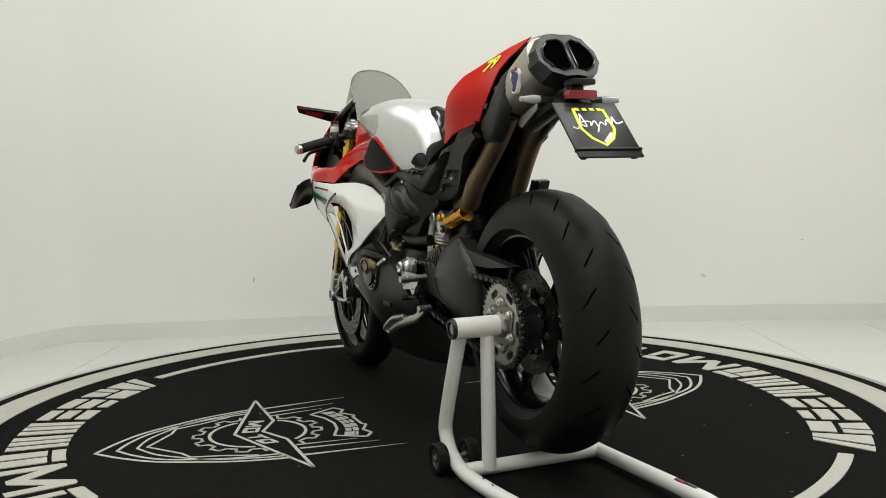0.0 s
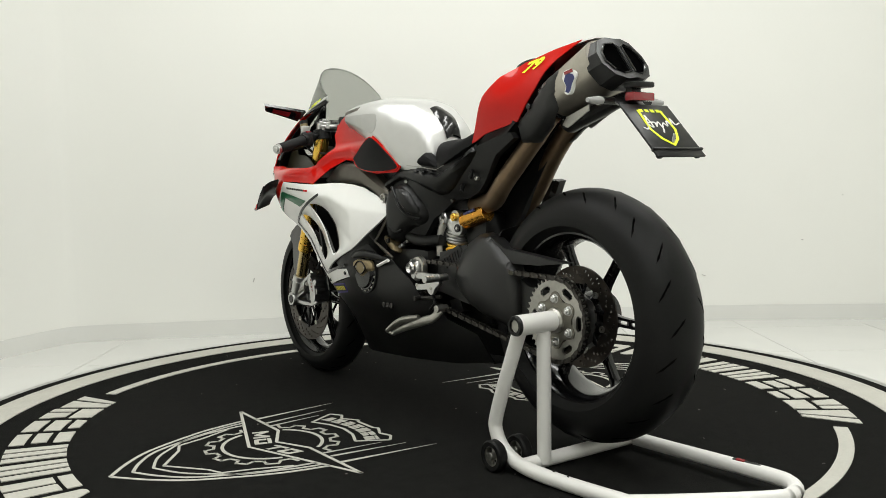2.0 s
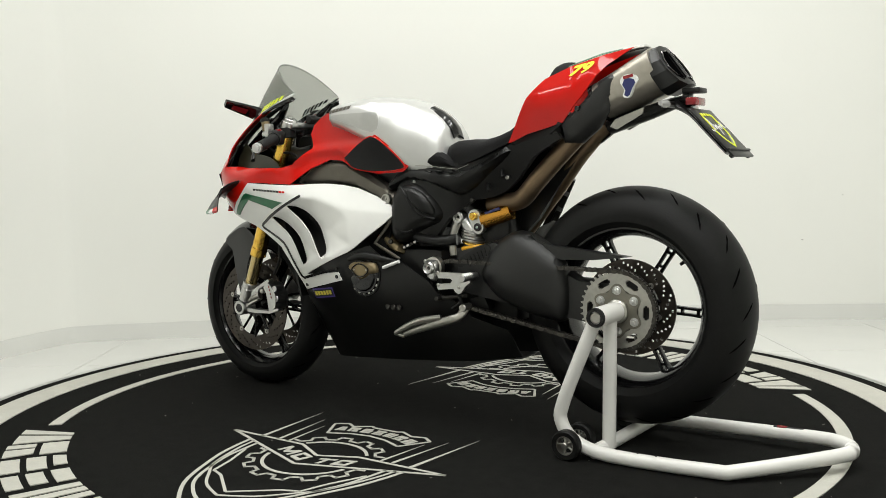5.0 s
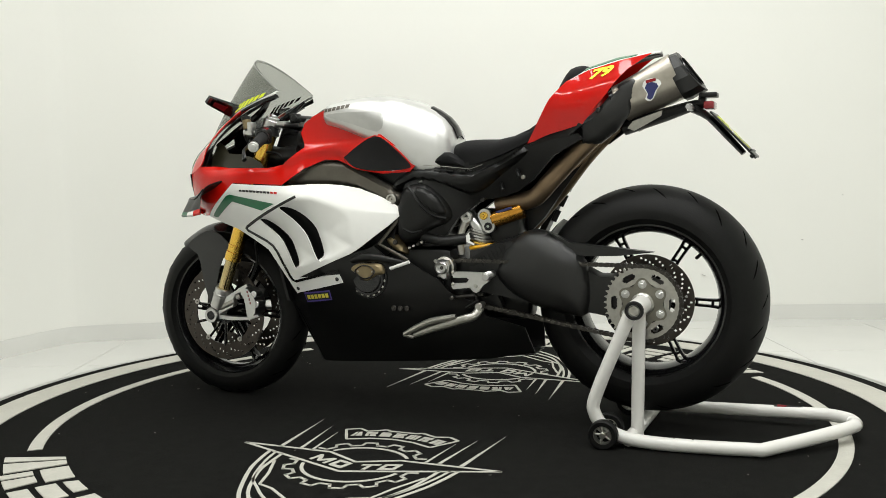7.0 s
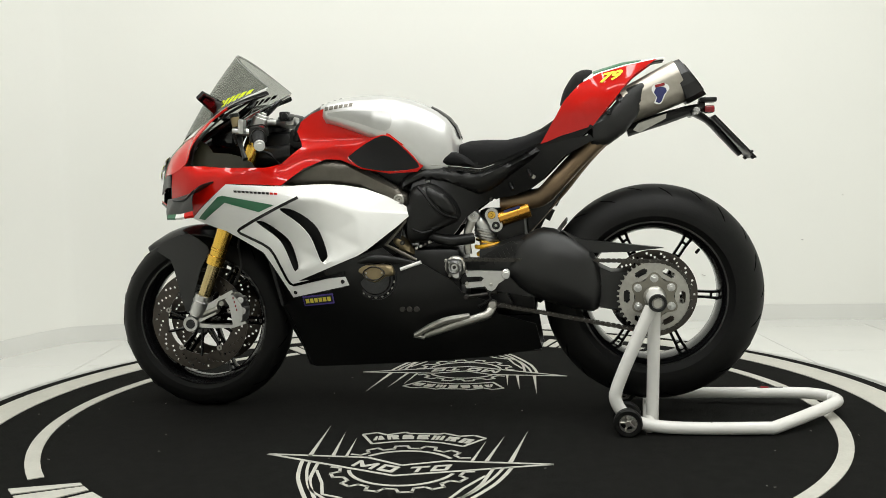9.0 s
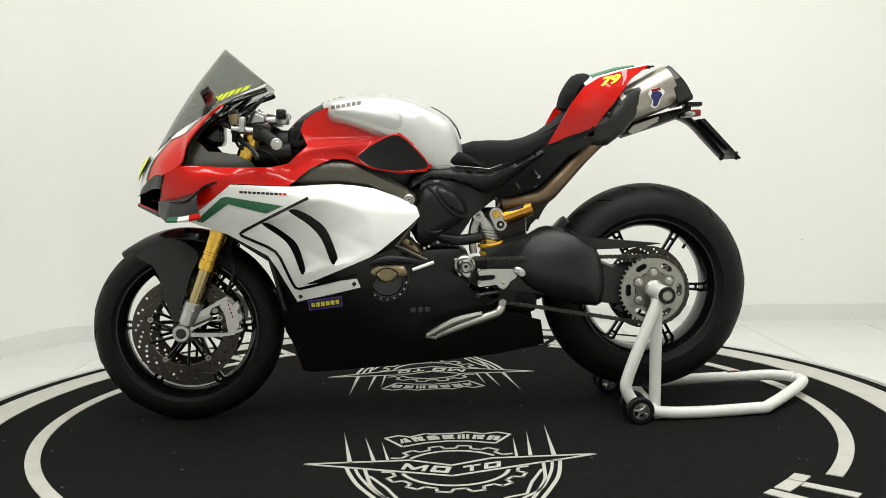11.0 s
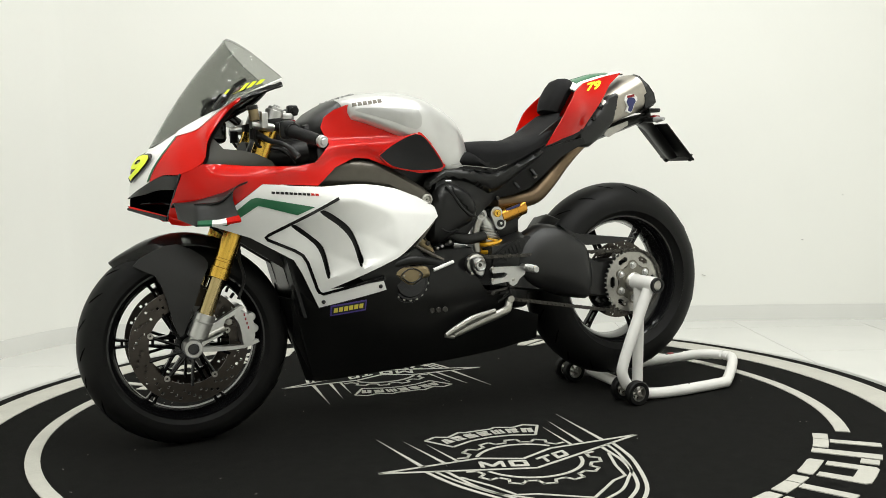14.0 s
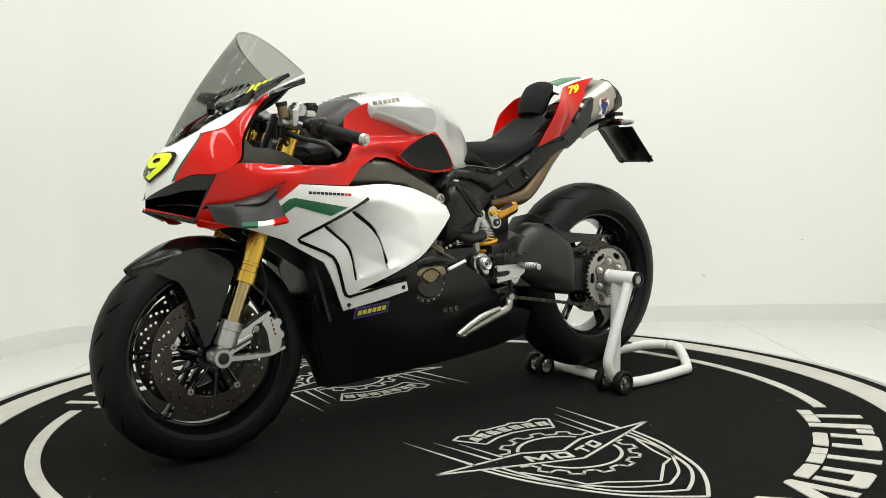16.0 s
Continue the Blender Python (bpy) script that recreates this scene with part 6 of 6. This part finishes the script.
for s in (1, -1):
    wing = part("winglet", patch(lambda u, v: wing_fn(u, v, s), 18, 12, 0.006, (0, -0.5 * s, -0.8)), CARBON, bike, "matt carbon aerodynamic winglet")
    for u0, u1, m in ((0.35, 0.56, GREEN), (0.56, 0.78, WHITE), (0.78, 1.0, RED)):
        part("tricolour_stripe", patch(lambda a, b: wing_fn(u0 + (u1 - u0) * a, 0.925 + 0.075 * b, s) + Vector((0, 0.0022 * s, 0.001)), 4, 2, 0.008, (0, -0.5 * s, -0.7)), m, wing)
    part("wing_fin", tube([wing_fn(0.30, 0.55, s) + Vector((0, 0, 0.003)), wing_fn(0.65, 0.62, s) + Vector((0, 0, 0.004)), wing_fn(1.0, 0.50, s) + Vector((0, 0, 0.002))], [0.002, 0.0035, 0.0025], 8, smooth=4), CARBONG, wing)
    TT, TB, RT, RB = [Vector((x, y * s, z)) for x, y, z in ((0.655, 0.290, 1.027), (0.682, 0.276, 1.010), (0.661, 0.124, 1.007), (0.687, 0.146, 0.976))]
    def blade(u, v, d=0.0):
        p = RT.lerp(TT, u).lerp(RB.lerp(TB, u), v)
        edge = min(1, 6 * u, 6 * (1 - u)) * min(1, 4 * v, 4 * (1 - v))
        return p + Vector((0.51, -0.08 * s, 0.86)) * (d + 0.004 * edge)
    mir = part("mirror", join(patch(lambda u, v: blade(u, v), 14, 8, 0.010, (-0.51, 0.08 * s, -0.86)), tube([(0.70, 0.098 * s, 0.952), (0.690, 0.120 * s, 0.974), (0.678, 0.140 * s, 0.990)], [0.012, 0.011, 0.009], 10, smooth=3)), GLOSSK, bike, "thin black folding mirror with a painted red reflection")
    # the red that the mirror reflects is painted on as a colour
    part("mirror_red_reflection", patch(lambda u, v: blade(0.34 + 0.46 * u, 0.28 + 0.50 * v, -0.0108 - 0.004), 6, 3, 0.0015, (-0.51, 0.08 * s, -0.86)), LAMPRED, mir, "mirror face with a dark red reflection painted on")

# ---- cockpit
part("top_yoke", join(box((0.520, 0, 0.938), (0.07, 0.25, 0.020), 0.008), rod((0.500, 0, 0.93), (0.500, 0, 0.962), 0.022, 20), box((0.475, 0, 0.945), (0.035, 0.06, 0.03), 0.006)), ALU, bike, "machined aluminium top yoke")
part("steering_damper", join(rod((0.47, -0.09, 0.958), (0.47, 0.09, 0.958), 0.011, 14), box((0.475, 0.07, 0.958), (0.03, 0.03, 0.03), 0.005)), BLACK, bike, "black steering damper")
part("steering_head", join(rod((0.590, 0, 0.760), (0.520, 0, 0.930), 0.040, 20), box((0.475, 0, 0.845), (0.16, 0.150, 0.13), 0.03), box((0.415, 0, 0.885), (0.08, 0.22, 0.07), 0.02)), BLACK, bike, "black cast steering head")
part("lower_yoke", box((0.615, 0, 0.755), (0.07, 0.28, 0.035), 0.008), DARKSTEEL, bike)
part("air_duct", join(tube([(0.60, 0.06, 0.84), (0.52, 0.08, 0.83), (0.44, 0.09, 0.84)], 0.035, 14, smooth=3), tube([(0.60, -0.06, 0.84), (0.52, -0.08, 0.83), (0.44, -0.09, 0.84)], 0.035, 14, smooth=3)), BLACK, bike)
for s in (1, -1):
    p0, p1 = Vector((0.548, 0.125 * s, 0.915)), Vector((0.462, 0.345 * s, 0.857))
    d = (p1 - p0).normalized()
    bar = part("handlebar", join(rod(p0 - d * 0.01, p1 - d * 0.03, 0.0115, 14), rod((0.548, 0.118 * s, 0.895), (0.552, 0.118 * s, 0.93), 0.033, 20)), BLACK, bike, "clip-on handlebar")
    part("grip", tube([p0.lerp(p1, k) for k in (0.42, 0.44, 0.5, 0.7, 0.9, 0.93)], [0.019, 0.0185, 0.0165, 0.017, 0.0165, 0.018], 18), GRIPR, bar, "black rubber grip")
    part("bar_end", join(rod(p0.lerp(p1, 0.93), p1 - d * 0.002, 0.0165, 18), rod(p1 - d * 0.004, p1 + d * 0.002, 0.010, 14)), ALU, bar, "silver bar end weight")
    part("switch_gear", join(box(p0.lerp(p1, 0.32), (0.045, 0.045, 0.05), 0.01, pose(0, 0, 0, 0, 0, -20 * s)), tube([p0.lerp(p1, 0.22), p0.lerp(p1, 0.42)], 0.022, 14)), BLACK, bar, "black switch housing")
    part("red_switch", box(p0.lerp(p1, 0.33) + Vector((-0.012, 0, 0.024)), (0.014, 0.016, 0.008), 0.002), LAMPRED, bar)
    q = p0.lerp(p1, 0.2)
    part("lever", join(tube([(0.604, 0.140 * s, 0.890), (0.590, 0.165 * s, 0.880), (0.574, 0.205 * s, 0.866), (0.556, 0.245 * s, 0.858), (0.540, 0.280 * s, 0.846), (0.522, 0.304 * s, 0.820)], [0.011, 0.0095, 0.0075, 0.0070, 0.0070, 0.0085], 12, smooth=5, flat=0.75), rod((0.604, 0.142 * s, 0.872), (0.604, 0.142 * s, 0.908), 0.013, 14)), BLACK, bar, "black folding lever")
    part("master_cylinder", join(tube([q + Vector((0.02, -0.02 * s, 0.0)), q + Vector((0.085, -0.01 * s, 0.010))], 0.012, 12), box(q + Vector((0.05, 0.0, 0.02)), (0.018, 0.03, 0.045), 0.004)), ALU, bar, "silver master cylinder")
    rsv = part("fluid_reservoir", rod(q + Vector((0.072, -0.01 * s, 0.020)), q + Vector((0.078, -0.01 * s, 0.052)), 0.014, 18), BRONZE, bar, "amber fluid reservoir")
    part("reservoir_cap", rod(q + Vector((0.078, -0.01 * s, 0.050)), q + Vector((0.080, -0.01 * s, 0.062)), 0.0155, 18), BLACK, rsv)
    part("clutch_line", tube([q + Vector((0.08, 0, 0.0)), q + Vector((0.06, -0.03 * s, -0.05)), q + Vector((-0.01, -0.05 * s, -0.06)), q + Vector((-0.05, -0.06 * s, -0.10))], 0.0045, 8, smooth=5), BLACK, bar)

# ---------------------------------------------------------------- lint on the carpet, marks on the wall
bits = []
for i in range(60):
    a, r = random.uniform(0, 2 * math.pi), 1.35 * math.sqrt(random.random())
    bits.append(box((r * math.cos(a), r * math.sin(a), 0.0012), (random.uniform(0.003, 0.009), random.uniform(0.001, 0.002), 0.0012), 0.0, pose(0, 0, 0, 0, 0, random.uniform(0, 180))))
tagged(part("lint", join(*bits), mat("grey_lint", (0.22, 0.21, 0.19), 0.9), platform), kind="stuff")
north = bpy.data.objects["wall_north"]
for x, y, z, w, h in ((1.855, 1.690, 0.396, 0.010, 0.006), (-0.905, 1.571, 0.258, 0.005, 0.022), (1.36, 1.708, 0.222, 0.022, 0.004), (2.05, 1.677, 0.62, 0.006, 0.004)):
    part("wall_mark", box((x, y, z), (w, 0.004, h), 0.001, pose(0, 0, 0, 0, 20)), mat("grey_scuff", (0.50, 0.49, 0.46), 0.9) if "grey_scuff" not in bpy.data.materials else bpy.data.materials["grey_scuff"], north)

# ---------------------------------------------------------------- floor tiles
XS, YS = [-3.3 + 0.6 * i for i in range(12)], [-5.12 + 0.6 * i for i in range(13)]
for i in range(len(XS) - 1):
    for j in range(len(YS) - 1):
        x0, x1, y0, y1 = XS[i] + 0.0012, XS[i + 1] - 0.0012, YS[j] + 0.0012, YS[j + 1] - 0.0012
        if max(math.hypot(x, y) for x in (x0, x1) for y in (y0, y1)) < 1.5:
            continue
        part("tile", ([(x0, y0, FLOOR_Z), (x1, y0, FLOOR_Z), (x1, y1, FLOOR_Z), (x0, y1, FLOOR_Z), (x0, y0, FLOOR_Z - 0.008), (x1, y0, FLOOR_Z - 0.008), (x1, y1, FLOOR_Z - 0.008), (x0, y1, FLOOR_Z - 0.008)], [(0, 1, 2, 3), (0, 4, 5, 1), (1, 5, 6, 2), (2, 6, 7, 3), (3, 7, 4, 0)]), TILE, floor)


# ---------------------------------------------------------------- what moves: the platform turns with all that stands on it
def motions():
    turn = [-57.55, -51.15, -44.89, -38.59, -32.27, -25.91, -19.51, -13.07, -6.59, -0.08, 6.46, 13.03, 19.61, 26.21, 32.81, 39.4, 45.97]
    for thing in (platform, bike, stand):
        walk(thing, [(float(t), pose(0, 0, 0, 0, 0, 170.5 + a) @ Matrix.Translation((0, -0.015, 0) if thing is not platform else (0, 0, 0))) for t, a in enumerate(turn)])


motions()
